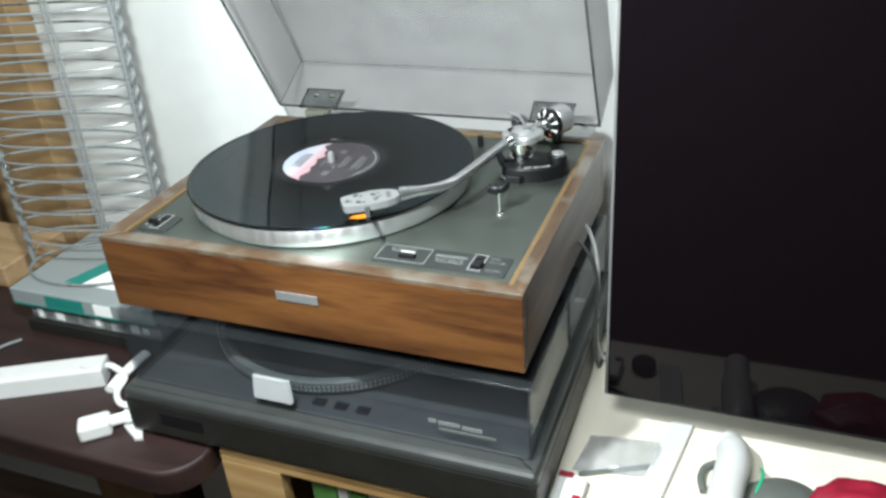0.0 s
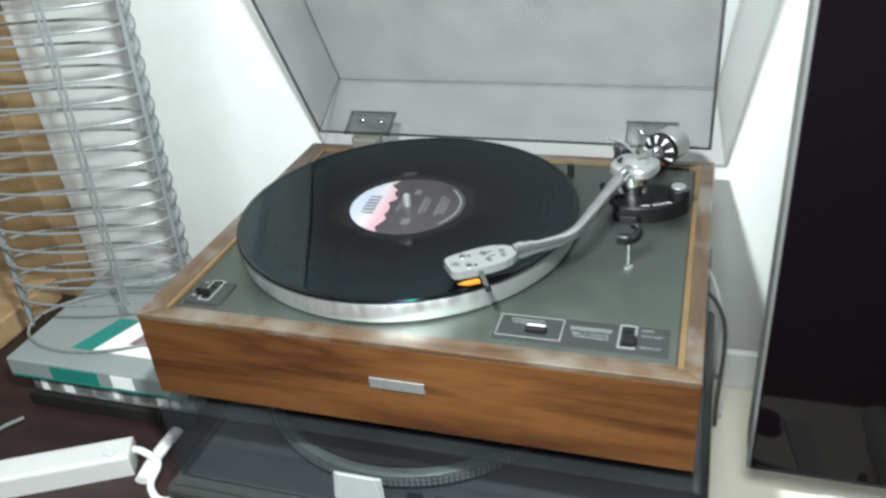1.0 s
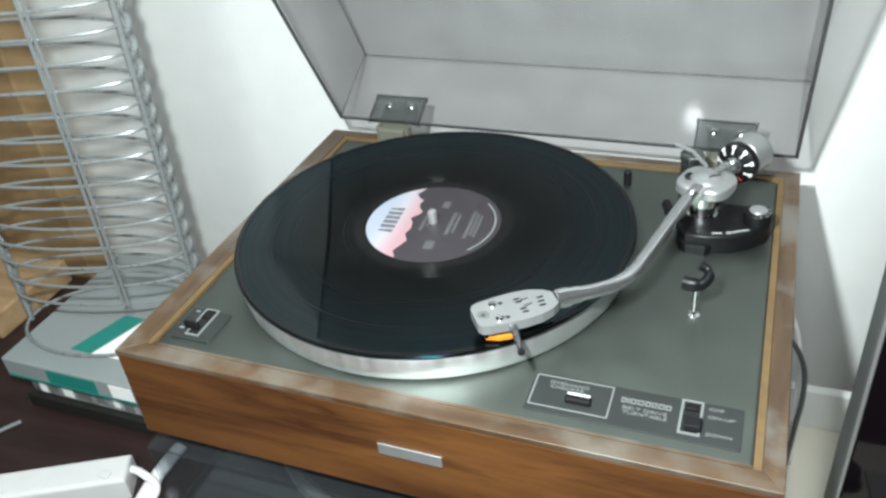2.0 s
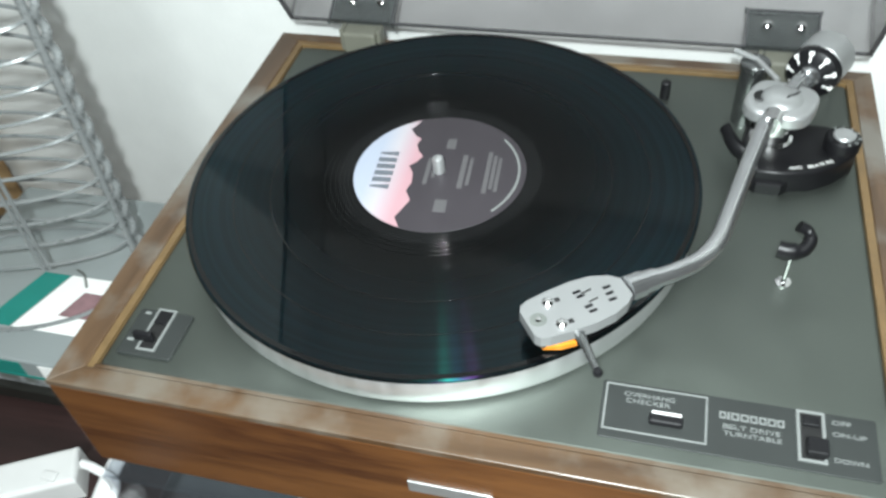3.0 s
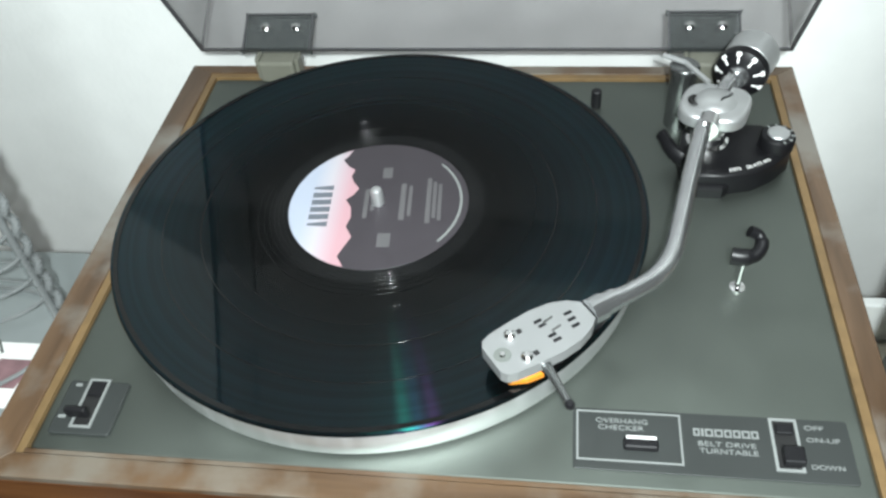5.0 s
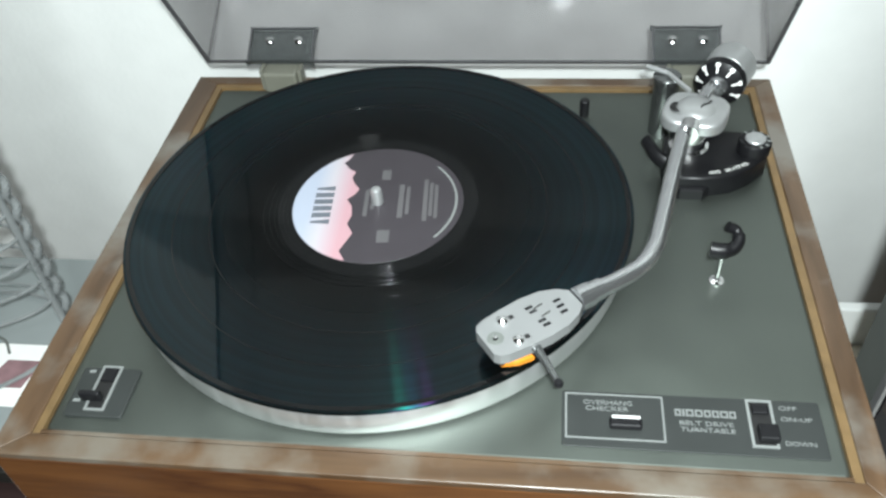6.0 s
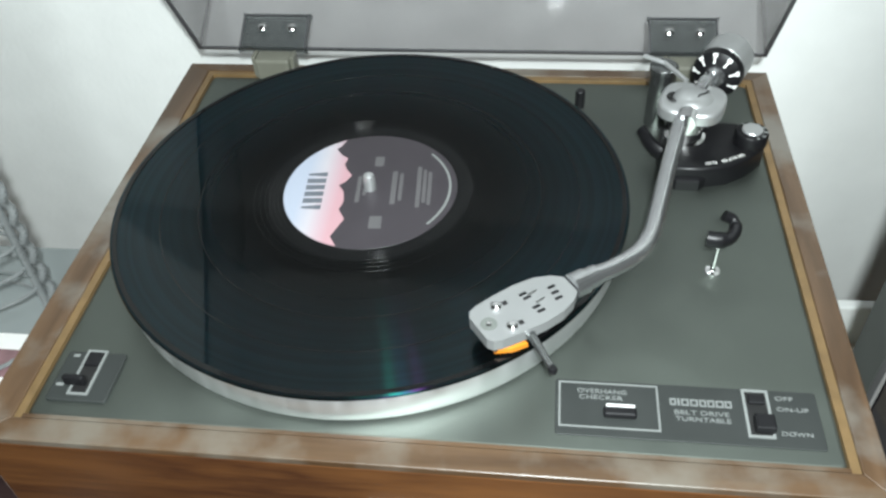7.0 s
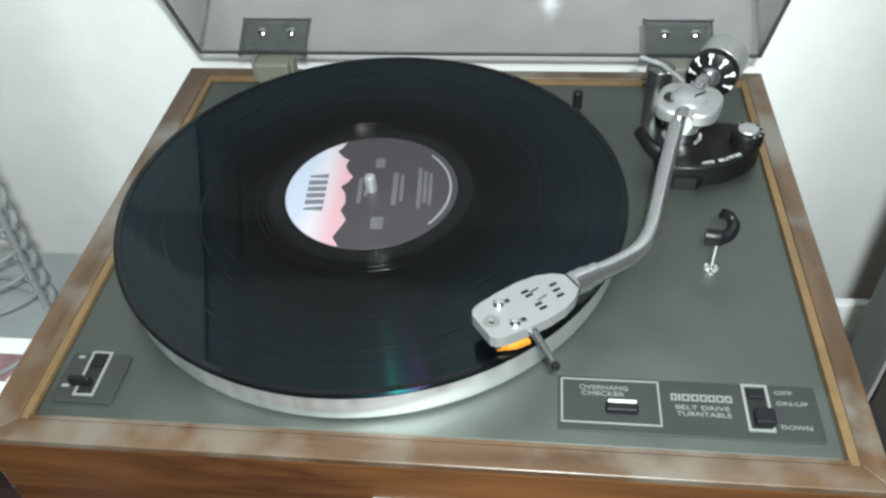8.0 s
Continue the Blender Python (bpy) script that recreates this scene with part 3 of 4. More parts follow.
for q in ((bx0, bx1, by1 - bw, by1), (bx0, bx0 + bw, by0, by1 - bw), (bx1 - bw, bx1, by0, by1 - bw)):
    part("wooden_bead", box(*q, ZT - 0.006, ZT - 0.0008), M["bead"], tt, "pale yellow wooden bead beside the plate")
part("front_bead", box(bx0 + bw, bx1 - bw, by0, by0 + 0.0023, ZT - 0.006, ZT - 0.0002), M["rim_x"], tt)
plate = part("top_plate", hole_plate(), M["plate"], tt, "grey green anodised metal plate")
# platter
RX, RY, ZR = -0.0040, 0.0162, 1.0195     # the record's middle and underside
platter = part("platter", turned(RX, RY, [(0, 0.9988), (0.1495, 0.9988), (0.1524, 0.9994), (0.1533, 1.0012), (0.1536, 1.0035), (0.1536, 1.0164), (0.1526, 1.0178), (0, 1.0178)], 128), M["platter"], tt, "turned aluminium platter", smooth=True)
part("platter_hub", disc(RX, RY, 0.05, ZP, 0.9988, 0, 48), M["black"], platter)
part("rubber_mat", disc(RX, RY, 0.1518, 1.0178, ZR, 0.0005, 96), M["rubber"], platter)
part("spindle", turned(RX, RY, [(0, ZR), (0.0037, ZR), (0.0037, 1.0295), (0.0031, 1.0320), (0.0014, 1.0333), (0, 1.0335)], 20), M["alu"], platter, "chrome centre pin", smooth=True)

SHIFT = Vector((0.0012, -0.0018, 0))
# control panel at the front
cp = part("control_panel", slab(rounded(0.1095, 0.2370, -0.1330, -0.1000, 0.0015), ZP, ZP + 0.0009, 0.0003), M["panel"], tt, "dark panel with pale printing")
ZC = ZP + 0.0009
part("printed_frame", ring_frame(0.1112, 0.1605, -0.1285, -0.1013, 0.0009, ZC, ZC + 0.0003), M["print"], cp)
letters("lettering", "OVERHANG", 0.1205, -0.1078, ZC, 0.0026, M["print"], cp, width=0.0245)
letters("lettering", "CHECKER", 0.1215, -0.1115, ZC, 0.0026, M["print"], cp, width=0.0215)
bm = box(0.1330, 0.1492, -0.1228, -0.1172, ZC, ZC + 0.004, 0.0012)
knob = part("sight_knob", bm, M["black"], cp, "black sighting block with a white edge")
part("white_edge", box(0.1342, 0.1482, -0.1182, -0.1166, ZC + 0.0034, ZC + 0.0046, 0.0003), M["white"], knob)
# maker's name as a plain bar, then the readable lines
for a, b in ((0.1660, 0.1690), (0.1697, 0.1708), (0.1715, 0.1752), (0.1759, 0.1796), (0.1803, 0.1836), (0.1843, 0.1876), (0.1883, 0.1920), (0.1926, 0.1958)):
    part("maker_bar", ring_frame(a, b, -0.1122, -0.1082, 0.0008, ZC, ZC + 0.0003) if b - a > 0.002 else box(a, b, -0.1122, -0.1082, ZC, ZC + 0.0003), M["print"], cp)
letters("lettering", "BELT DRIVE", 0.1678, -0.1174, ZC, 0.0025, M["print"], cp, width=0.0262)
letters("lettering", "TURNTABLE", 0.1680, -0.1212, ZC, 0.0025, M["print"], cp, width=0.0265)
slot = part("slide_frame", ring_frame(0.2012, 0.2140, -0.1285, -0.1005, 0.0014, ZC, ZC + 0.0008), M["print"], cp)
# nothing is cut here: a thin near-black plate gives the slot's shade
part("slide_slot_shade", box(0.2026, 0.2126, -0.1271, -0.1019, ZC, ZC + 0.0002), M["hole_shade"], slot)
part("slide_lever", box(0.2046, 0.2142, -0.1262, -0.1172, ZC + 0.0002, ZC + 0.0052, 0.001), M["black"], slot)
part("slide_tongue", box(0.2036, 0.2116, -0.1095, -0.1040, ZC + 0.0002, ZC + 0.0022, 0.0008), M["black"], slot)
letters("lettering", "OFF", 0.2172, -0.1058, ZC, 0.0024, M["print"], cp, width=0.0086)
letters("lettering", "ON-UP", 0.2172, -0.1122, ZC, 0.0024, M["print"], cp, width=0.0150)
letters("lettering", "DOWN", 0.2172, -0.1262, ZC, 0.0024, M["print"], cp, width=0.0144)
SHIFT = Vector((0.0004, -0.0024, 0))
# speed switch
sp = part("speed_panel", slab(rounded(-0.1540, -0.1205, -0.1320, -0.1000, 0.002), ZP, ZP + 0.0016, 0.0008), M["panel"], tt, "dark grey speed switch panel")
ZS = ZP + 0.0016
sf = part("slide_frame", ring_frame(-0.1430, -0.1315, -0.1285, -0.0992, 0.0013, ZS, ZS + 0.0008), M["print"], sp)
# slot depth painted as a near-black plate
part("slide_slot_shade", box(-0.1417, -0.1328, -0.1272, -0.1005, ZS, ZS + 0.0002), M["hole_shade"], sf)
part("slide_lever", box(-0.1465, -0.1345, -0.1232, -0.1196, ZS + 0.0002, ZS + 0.0070, 0.0012), M["black"], sf)
part("slide_tongue", box(-0.1412, -0.1333, -0.1100, -0.1010, ZS + 0.0002, ZS + 0.0016, 0.0006), M["black"], sf)
part("number_bar", box(-0.1500, -0.1465, -0.1040, -0.1022, ZS, ZS + 0.0002), M["print"], sp)
part("number_bar", box(-0.1515, -0.1475, -0.1232, -0.1214, ZS, ZS + 0.0002), M["print"], sp)
SHIFT = Vector((0, 0, 0))
part("adaptor_peg", disc(0.1250, 0.1430, 0.0034, ZP, ZP + 0.0140, 0.0008, 16), M["black"], tt, "short black peg")

# ---- tonearm ----
SHIFT = Vector((-0.0018, 0.0060, 0))
PV = Vector((0.1930, 0.0815, 1.0395))
BK = Vector((0.25, 0.968, 0)).normalized()
base = part("arm_base", slab([(0.178, 0.058), (0.1850, 0.0500), (0.200, 0.0495), (0.218, 0.0535), (0.231, 0.0620), (0.2425, 0.0740), (0.2450, 0.0850), (0.2400, 0.0950), (0.2280, 0.1000), (0.2150, 0.1010), (0.2000, 0.1030), (0.1880, 0.1020), (0.1790, 0.0940), (0.1760, 0.0760)], ZP, 1.0130, 0.0025, 3), M["black"], tt, "black anti-skating housing", smooth=True)
part("housing_foot", slab([(0.1805, 0.052), (0.186, 0.0468), (0.200, 0.0462), (0.206, 0.052), (0.2, 0.06), (0.186, 0.06)], ZP, 1.0060, 0.002), M["black"], base)
kn = part("dial_knob", turned(0.2340, 0.0790, [(0, 1.0130), (0.0104, 1.0130), (0.0104, 1.0202), (0.0096, 1.0215), (0, 1.0215)], 32), M["black"], base, "black anti-skating dial", smooth=True)
part("dial_cap", disc(0.2340, 0.0790, 0.0066, 1.0215, 1.0233, 0.0006, 24), M["alu"], kn, "grey metal cap")
for k in range(7):
    a = radians(-75 + 33 * k)
    x, y = 0.2340 + 0.0084 * math.cos(a), 0.0790 + 0.0084 * math.sin(a)
    b = box(-0.0012, 0.0012, -0.0006, 0.0006, 0, 0.0003)
    bmesh.ops.transform(b, matrix=pose(x, y, 1.0215, 0, 0, math.degrees(a)), verts=b.verts)
    part("dial_mark", b, M["print"], kn)
# curved printing along the housing's edge
word = "ANTI-SKATING"
for k, ch in enumerate(word):
    if ch == "-":
        continue
    u = k / (len(word) - 1)
    x = 0.2035 + 0.0240 * u
    y = 0.0534 + 0.0035 * u + 0.0062 * u * u
    letters("lettering", ch, x, y, 1.0131, 0.0025, M["paper"], base, turn=9 + 22 * u, width=0.0006 if ch == "I" else 0.0018)
# lever at the side of the housing
part("cue_lever", tube(smooth_path([(0.186, 0.070, 1.008), (0.179, 0.0685, 1.009), (0.1715, 0.0745, 1.012), (0.1655, 0.0850, 1.016)], 5), [0.004] * 10 + [0.0038] * 3 + [0.0034] * 3, 10, flat=1.4), M["black"], tt, "black curved cueing lever", smooth=True)
part("arm_column", turned(PV.x, PV.y, [(0, 1.0130), (0.0128, 1.0130), (0.0128, 1.0155), (0.0108, 1.0165), (0.0108, 1.024), (0.0145, 1.0255), (0.0145, 1.0330), (0.011, 1.0345), (0, 1.0345)], 40), M["chrome"], tt, "chrome tonearm column", smooth=True)
# lobed gimbal
lobes = []
for k in range(72):
    a = 2 * math.pi * k / 72
    r = 0.0206 + 0.0012 * math.cos(2 * a) + 0.0014 * math.cos(4 * (a - 0.5))
    lobes.append((PV.x + 0.0014 + r * math.cos(a), PV.y + 0.0025 + r * math.sin(a)))
gim = part("gimbal", slab(lobes, 1.0345, 1.0425, 0.003, 4), M["alu"], tt, "lobed silver gimbal with a domed centre", smooth=True)
part("gimbal_dome", turned(PV.x + 0.0014, PV.y + 0.0025, [(0.0125, 1.0424), (0.0105, 1.0445), (0.007, 1.0462), (0.003, 1.0469), (0, 1.0470)], 32), M["alu"], gim, smooth=True)
gx, gy = PV.x + 0.0014, PV.y + 0.0025
# dark bars laid on the gimbal stand for the shade in its openings
crescent = [(gx - 0.0095 + 0.0052 * math.cos(radians(a)), gy - 0.0010 + 0.0052 * math.sin(radians(a)), 1.0436) for a in range(110, 251, 20)]
part("gimbal_recess_shade", tube(crescent, [0.0006, 0.0014, 0.0018, 0.0020, 0.0020, 0.0018, 0.0014, 0.0006], 8, flat=0.6), M["hole_shade"], gim)
curve = smooth_path([(gx + 0.0010, gy - 0.0068, 1.0452), (gx + 0.0032, gy - 0.0032, 1.0464), (gx + 0.0066, gy - 0.0008, 1.0460), (gx + 0.0088, gy + 0.0030, 1.0448)], 4)
part("gimbal_slot_shade", tube(curve, 0.0008, 8), M["hole_shade"], gim)
part("gimbal_screw", disc(gx + 0.0090, gy + 0.0030, 0.0014, 1.0440, 1.0456, 0.0003, 12), M["chrome"], gim)
arm_pts = [(0.1885, 0.0700, 1.0398), (0.1835, 0.0560, 1.0388), (0.1733, 0.0150, 1.0370), (0.1655, -0.0190, 1.0362), (0.1608, -0.0368, 1.0358), (0.1525, -0.0520, 1.0357), (0.1400, -0.0632, 1.0358), (0.1287, -0.0706, 1.0360)]
arm = part("arm_tube", tube(smooth_path(arm_pts, 8), 0.0049, 18), M["tube"], tt, "satin steel S-shaped arm tube", smooth=True)
part("arm_collar", tube([PV - 0.012 * BK, PV - 0.023 * BK], 0.0062, 18), M["chrome"], arm, smooth=True)
part("arm_stub", tube([PV + 0.012 * Vector((0.45, 0.893, 0)), PV + 0.038 * Vector((0.45, 0.893, 0))], 0.0052, 16), M["tube"], arm, smooth=True)
HD = Vector((-0.0441, -0.0323, 0)).normalized()   # towards the cartridge
HS = Vector((-HD.y, HD.x, 0))
J = Vector((0.1287, -0.0706, 1.0358))
part("locking_collar", tube([J - 0.003 * HD, J + 0.004 * HD, J + 0.0045 * HD, J + 0.0125 * HD], [0.0058, 0.0058, 0.0068, 0.0068], 20), M["tube"], arm, "knurled locking collar", smooth=False)


def on_shell(u, v):
    p = J + 1.1 * u * HD + 1.12 * v * HS
    return (p.x, p.y)


side = [(0.012, 0.0050), (0.0165, 0.0085), (0.024, 0.0112), (0.034, 0.0122), (0.046, 0.0117), (0.0560, 0.0107), (0.0600, 0.0094), (0.0618, 0.0068)]
outline = [on_shell(u, v) for u, v in side] + [on_shell(u, -1.12 * v) for u, v in side[::-1]]
shell = part("headshell", slab(outline, 1.0312, 1.0380, 0.0016, 3), M["shell"], arm, "silver white headshell with slots")
# headshell slots are dark bars on the surface, coloured like shaded holes
for u, v, lng in ((0.0185, -0.0036, 0.007), (0.0190, 0.0, 0.007), (0.0195, 0.0036, 0.007), (0.0320, -0.0068, 0.007), (0.0315, -0.0040, 0.007), (0.0310, 0.0026, 0.007), (0.0305, 0.0056, 0.007)):
    a, b = on_shell(u, v), on_shell(u + lng * 0.55, v)
    part("slot", tube([(*a, 1.0378), (*b, 1.0378)], 0.0011, 10, flat=0.4), M["black"], shell)
for u, v in ((0.0275, -0.0052), (0.0270, 0.0004)):
    a, b = on_shell(u, v), on_shell(u + 0.005, v + 0.0006)
    part("lead_clip", tube([(*a, 1.0383), (*b, 1.0383)], 0.0007, 8), M["chrome"], shell)
for u, v in ((0.0485, -0.0066), (0.0485, 0.0066)):
    x, y = on_shell(u, v)
    sc = part("screw", turned(x, y, [(0, 1.0380), (0.0029, 1.0380), (0.0029, 1.0394), (0.0016, 1.0404), (0, 1.0404)], 16), M["chrome"], shell)
    a, b = on_shell(u - 0.0035, v), on_shell(u - 0.0058, v)
    part("slot", tube([(*a, 1.0377), (*b, 1.0377)], 0.0016, 10, flat=0.4), M["hole_shade"], shell)
x, y = on_shell(0.0565, 0.0)
# raised grey disc, dark to give the shade of the nose dimple
part("nose_recess_shade", turned(x, y, [(0, 1.0380), (0.0042, 1.0380), (0.0040, 1.0383), (0, 1.0383)], 20), M["grey_soft"], shell)
part("nose_rivet", turned(x, y, [(0, 1.0383), (0.0017, 1.0383), (0.0012, 1.0392), (0, 1.0394)], 14), M["chrome"], shell, smooth=True)
cart = part("cartridge", slab([on_shell(0.038, 0.0075), on_shell(0.058, 0.0072), on_shell(0.058, -0.0072), on_shell(0.038, -0.0075)], 1.0255, 1.0312), M["black"], shell, "black cartridge body")
# orange stylus holder under the nose
pts = [on_shell(0.043, 0.0065), on_shell(0.053, 0.0030), on_shell(0.0575, 0.0045), on_shell(0.0578, 0.0066), on_shell(0.0505, 0.0102), on_shell(0.043, 0.0112)]
part("stylus_holder", slab(pts, 1.0238, 1.0272, 0.001), M["orange"], cart, "bright orange stylus holder")
a, b = on_shell(0.0425, 0.0110), on_shell(0.0455, 0.0325)
fl = part("finger_lift", tube([(*a, 1.0345), ((a[0] + b[0]) / 2, (a[1] + b[1]) / 2, 1.0345), (*b, 1.0340)], [0.0027, 0.0021, 0.0016], 12, flat=0.5), M["post"], shell, smooth=True)
part("finger_tip", turned(b[0], b[1], [(0, 1.0322), (0.0022, 1.0324), (0.0024, 1.0340), (0.0018, 1.0355), (0, 1.0357)], 14), M["black"], fl)
# counterweight with its force dial
CW = PV + Vector((0.0020, -0.0005, -0.0005))
CB = Vector((0.45, 0.893, 0)).normalized()
spin = CB.to_track_quat("Z", "Y").to_matrix().to_4x4()


def along(d):
    return Matrix.Translation(CW + (d + 0.0060) * CB) @ spin


cw = part("counterweight", turned(0, 0, [(0, 0), (0.0150, 0), (0.0160, 0.001), (0.0160, 0.0205), (0.0150, 0.0215), (0, 0.0215)], 48, along(0.0405)), M["alu"], tt, "chrome counterweight with a black force dial", smooth=True)
dial = part("force_dial", turned(0, 0, [(0, 0), (0.0105, 0), (0.0160, 0.0035), (0.0165, 0.0095), (0, 0.0095)], 48, along(0.0305)), M["black"], cw, smooth=True)
for k in range(9):
    a = 40 * k
    b = box(0.0098, 0.0138, -0.0006, 0.0006, -0.0004, 0.0004)
    if k != 6:
        box(0.0138, 0.0156, -0.0015, 0.0015, -0.0004, 0.0004, bm=b)
    for v in b.verts:
        v.co.z += max(0, v.co.x - 0.0105) * 0.62
    bmesh.ops.transform(b, matrix=along(0.0303) @ pose(0, 0, 0, 0, 0, a), verts=b.verts)
    part("force_mark", b, M["red_mark"] if k == 6 else M["paper"], dial)
part("dial_boss", turned(0, 0, [(0, -0.004), (0.006, -0.004), (0.0075, 0.0005), (0, 0.0005)], 24, along(0.0305)), M["tube"], dial, smooth=True)
# side post and stay
post = part("arm_post", turned(0.1795, 0.1200, [(0, ZP), (0.0085, ZP), (0.0085, 1.038), (0.0095, 1.039), (0.0095, 1.0425), (0.0085, 1.0435), (0, 1.0435)], 28), M["post"], tt, "dark steel post with a flat cap", smooth=True)
part("arm_stay", tube([(0.1660, 0.1260, 1.0465), (0.1795, 0.1200, 1.0450), (0.1920, 0.1010, 1.0435)], 0.0016, 8), M["alu"], post)
# arm rest
rest = part("rest_pin", tube([(0.2008, -0.0250, ZP), (0.2008, -0.0250, 1.0225)], 0.0014, 12), M["chrome"], tt, "thin chrome arm rest pin", smooth=True)
part("pin_foot", turned(0.2008, -0.025, [(0, ZP), (0.0044, ZP), (0.0042, ZP + 0.0010), (0.0018, ZP + 0.0016), (0, ZP + 0.0016)], 20), M["chrome"], rest)
c = Vector((0.2010, -0.0250, 1.0265))
pts = [c + Vector((-0.0085, -0.0035, 0)), c + Vector((-0.003, -0.0045, 0)), c + Vector((0.0035, -0.0030, 0.0005)), c + Vector((0.0068, 0.0015, 0.003)), c + Vector((0.0055, 0.0060, 0.006)), c + Vector((0.0005, 0.0066, 0.0085))]
part("rest_clip", tube(smooth_path(pts, 5), [0.0042] * 8 + [0.0036] * 10 + [0.0028] * 8, 12, flat=1.2), M["black"], rest, "black plastic arm clip", smooth=True)

SHIFT = Vector((0, 0, 0))

# ---- the open lid ----
OPEN = radians(62)
HY, HZ = 0.1845, 1.0155


def lid_point(x, d, h):
    """d: along the lid from its hinge edge to its front, h: from the rim to the top panel."""
    return (x, HY - d * math.cos(OPEN) + h * math.sin(OPEN), HZ + d * math.sin(OPEN) + h * math.cos(OPEN))


def lid_box(x0, x1, d0, d1, h0, h1):
    bm = bmesh.new()
    make = bmesh.ops.create_cube(bm, size=1)["verts"]
    for v in make:
        v.co = lid_point((x0 + x1) / 2 + v.co.x * (x1 - x0), (d0 + d1) / 2 + v.co.y * (d1 - d0), (h0 + h1) / 2 + v.co.z * (h1 - h0))
    return bm


LX0, LX1, LD, LH, w = -0.1700, 0.2585, 0.360, 0.083, 0.003
lid = part("lid", lid_box(LX0, LX1, 0, LD, LH - w, LH), M["smoke"], tt, "open smoked clear plastic lid")
part("lid_back", lid_box(LX0, LX1, 0, w, 0.001, LH - w), M["smoke"], lid)
part("lid_front", lid_box(LX0, LX1, LD - w, LD, 0.001, LH - w), M["smoke"], lid)
for x0, x1 in ((LX0, LX0 + w), (LX1 - w, LX1)):
    part("lid_side", lid_box(x0, x1, w, LD - w, 0.001, LH - w), M["smoke"], lid)
for x0, x1, d0, d1 in ((LX0, LX1, 0, w), (LX0, LX1, LD - w, LD), (LX0, LX0 + w, w, LD - w), (LX1 - w, LX1, w, LD - w)):
    part("lid_edge", lid_box(x0, x1, d0, d1, -0.0004, 0.001), M["lid_edge"], lid, "dark cut edge of the lid")


def hinge(x0, x1):
    bm = lid_box(x0, x1, w + 0.0002, w + 0.0030, -0.003, 0.027)
    bmesh.ops.bevel(bm, geom=bm.edges[:], offset=0.0012, segments=2, affect="EDGES")
    hp = part("hinge", bm, M["hinge"], lid, "dark see-through hinge plate with two screws")
    for e in ((x0, x0 + 0.0012, -0.003, 0.027), (x1 - 0.0012, x1, -0.003, 0.027), (x0 + 0.0012, x1 - 0.0012, 0.0258, 0.027)):
        part("hinge_edge", lid_box(e[0], e[1], w + 0.003, w + 0.0048, e[2], e[3]), M["lid_edge"], hp)
    for u in (0.3, 0.75):
        x = x0 + u * (x1 - x0)
        m = Matrix.Translation(lid_point(x, w + 0.003, 0.0160)) @ Matrix.Rotation(-OPEN, 4, "X") @ pose(0, 0, 0, 90, 0, 0)
        part("screw", turned(0, 0, [(0, 0.0), (0.0036, 0.0), (0.0034, 0.0012), (0.0018, 0.0022), (0, 0.0022)], 16, m), M["chrome"], hp, smooth=True)
    a, b = x0 + 0.014, x1 - 0.011
    part("hinge_block", box(a, b, 0.1660, 0.1820, ZT, 1.0170, 0.002), M["hinge_body"], hp, "grey beige hinge block")
    for x in (a - 0.003, b):
        part("hinge_cheek", box(x, x + 0.003, 0.170, 0.1815, ZT, 1.0175, 0.0008), M["hinge_body"], hp)


hinge(-0.1350, -0.0830)
hinge(0.1738, 0.2232)

# ---- the record ----
rec = thing("vinyl_record", (RX, RY, ZR), "black vinyl record with a dark and pink label", "record")
prof = [(0, ZR), (0.1550, ZR), (0.1558, ZR + 0.0008), (0.1554, ZR + 0.0018), (0.1541, ZR + 0.0021), (0.1510, ZR + 0.0018)]
part("playing_surface", turned(RX, RY, prof + [(0.0600, ZR + 0.0018), (0, ZR + 0.0018)], 160), M["vinyl"], rec, "fine-grooved black playing surface", smooth=True)
# smooth bands between tracks and the run-out, a hair proud
for r0, r1 in ((0.0537, 0.0625), (0.0796, 0.0801), (0.1040, 0.1045), (0.1264, 0.1269), (0.1514, 0.1540)):
    z = ZR + (0.0021 if r1 > 0.150 else 0.0018)
    part("smooth_band", turned(RX, RY, [(r0, z), (r0, z + 0.00012), (r1, z + 0.00012), (r1, z)], 120), M["deadwax"], rec)
for r in (0.0560, 0.0586, 0.0612, 0.0640, 0.0672, 0.0708):
    z = ZR + 0.0018
    ridge_line = [(r + 0.00032 * math.cos(radians(a)), z + 0.00022 * math.sin(radians(a))) for a in range(180, -1, -30)]
    part("run_out_groove", turned(RX, RY, ridge_line, 120), M["deadwax"], rec, smooth=True)
TURN_LABEL = 4.0
lab = part("label", disc(RX, RY, 0.0533, ZR + 0.0018, ZR + 0.0022, 0.0001, 96), M["label_dark"], rec, "round paper label with a mountain print")
ZL = ZR + 0.0022
ridge = [(-0.0190, 0.0460), (-0.0215, 0.0400), (-0.0240, 0.0370), (-0.0200, 0.0310), (-0.0160, 0.0280), (-0.0175, 0.0225), (-0.0155, 0.0170), (-0.0120, 0.0120), (-0.0145, 0.0070), (-0.0185, 0.0030), (-0.0150, -0.0030), (-0.0140, -0.0110), (-0.0160, -0.0180), (-0.0120, -0.0260), (-0.0150, -0.0330), (-0.0180, -0.0400), (-0.0140, -0.0475)]
a0, a1 = math.atan2(0.0460, -0.0190), math.atan2(-0.0475, -0.0140) + 2 * math.pi
arc = [(0.0497 * math.cos(a1 + (a0 - a1) * k / 40), 0.0497 * math.sin(a1 + (a0 - a1) * k / 40)) for k in range(1, 40)]
turn = pose(RX, RY, 0, 0, 0, TURN_LABEL) @ Matrix.Diagonal((1.066, 1.066, 1, 1))
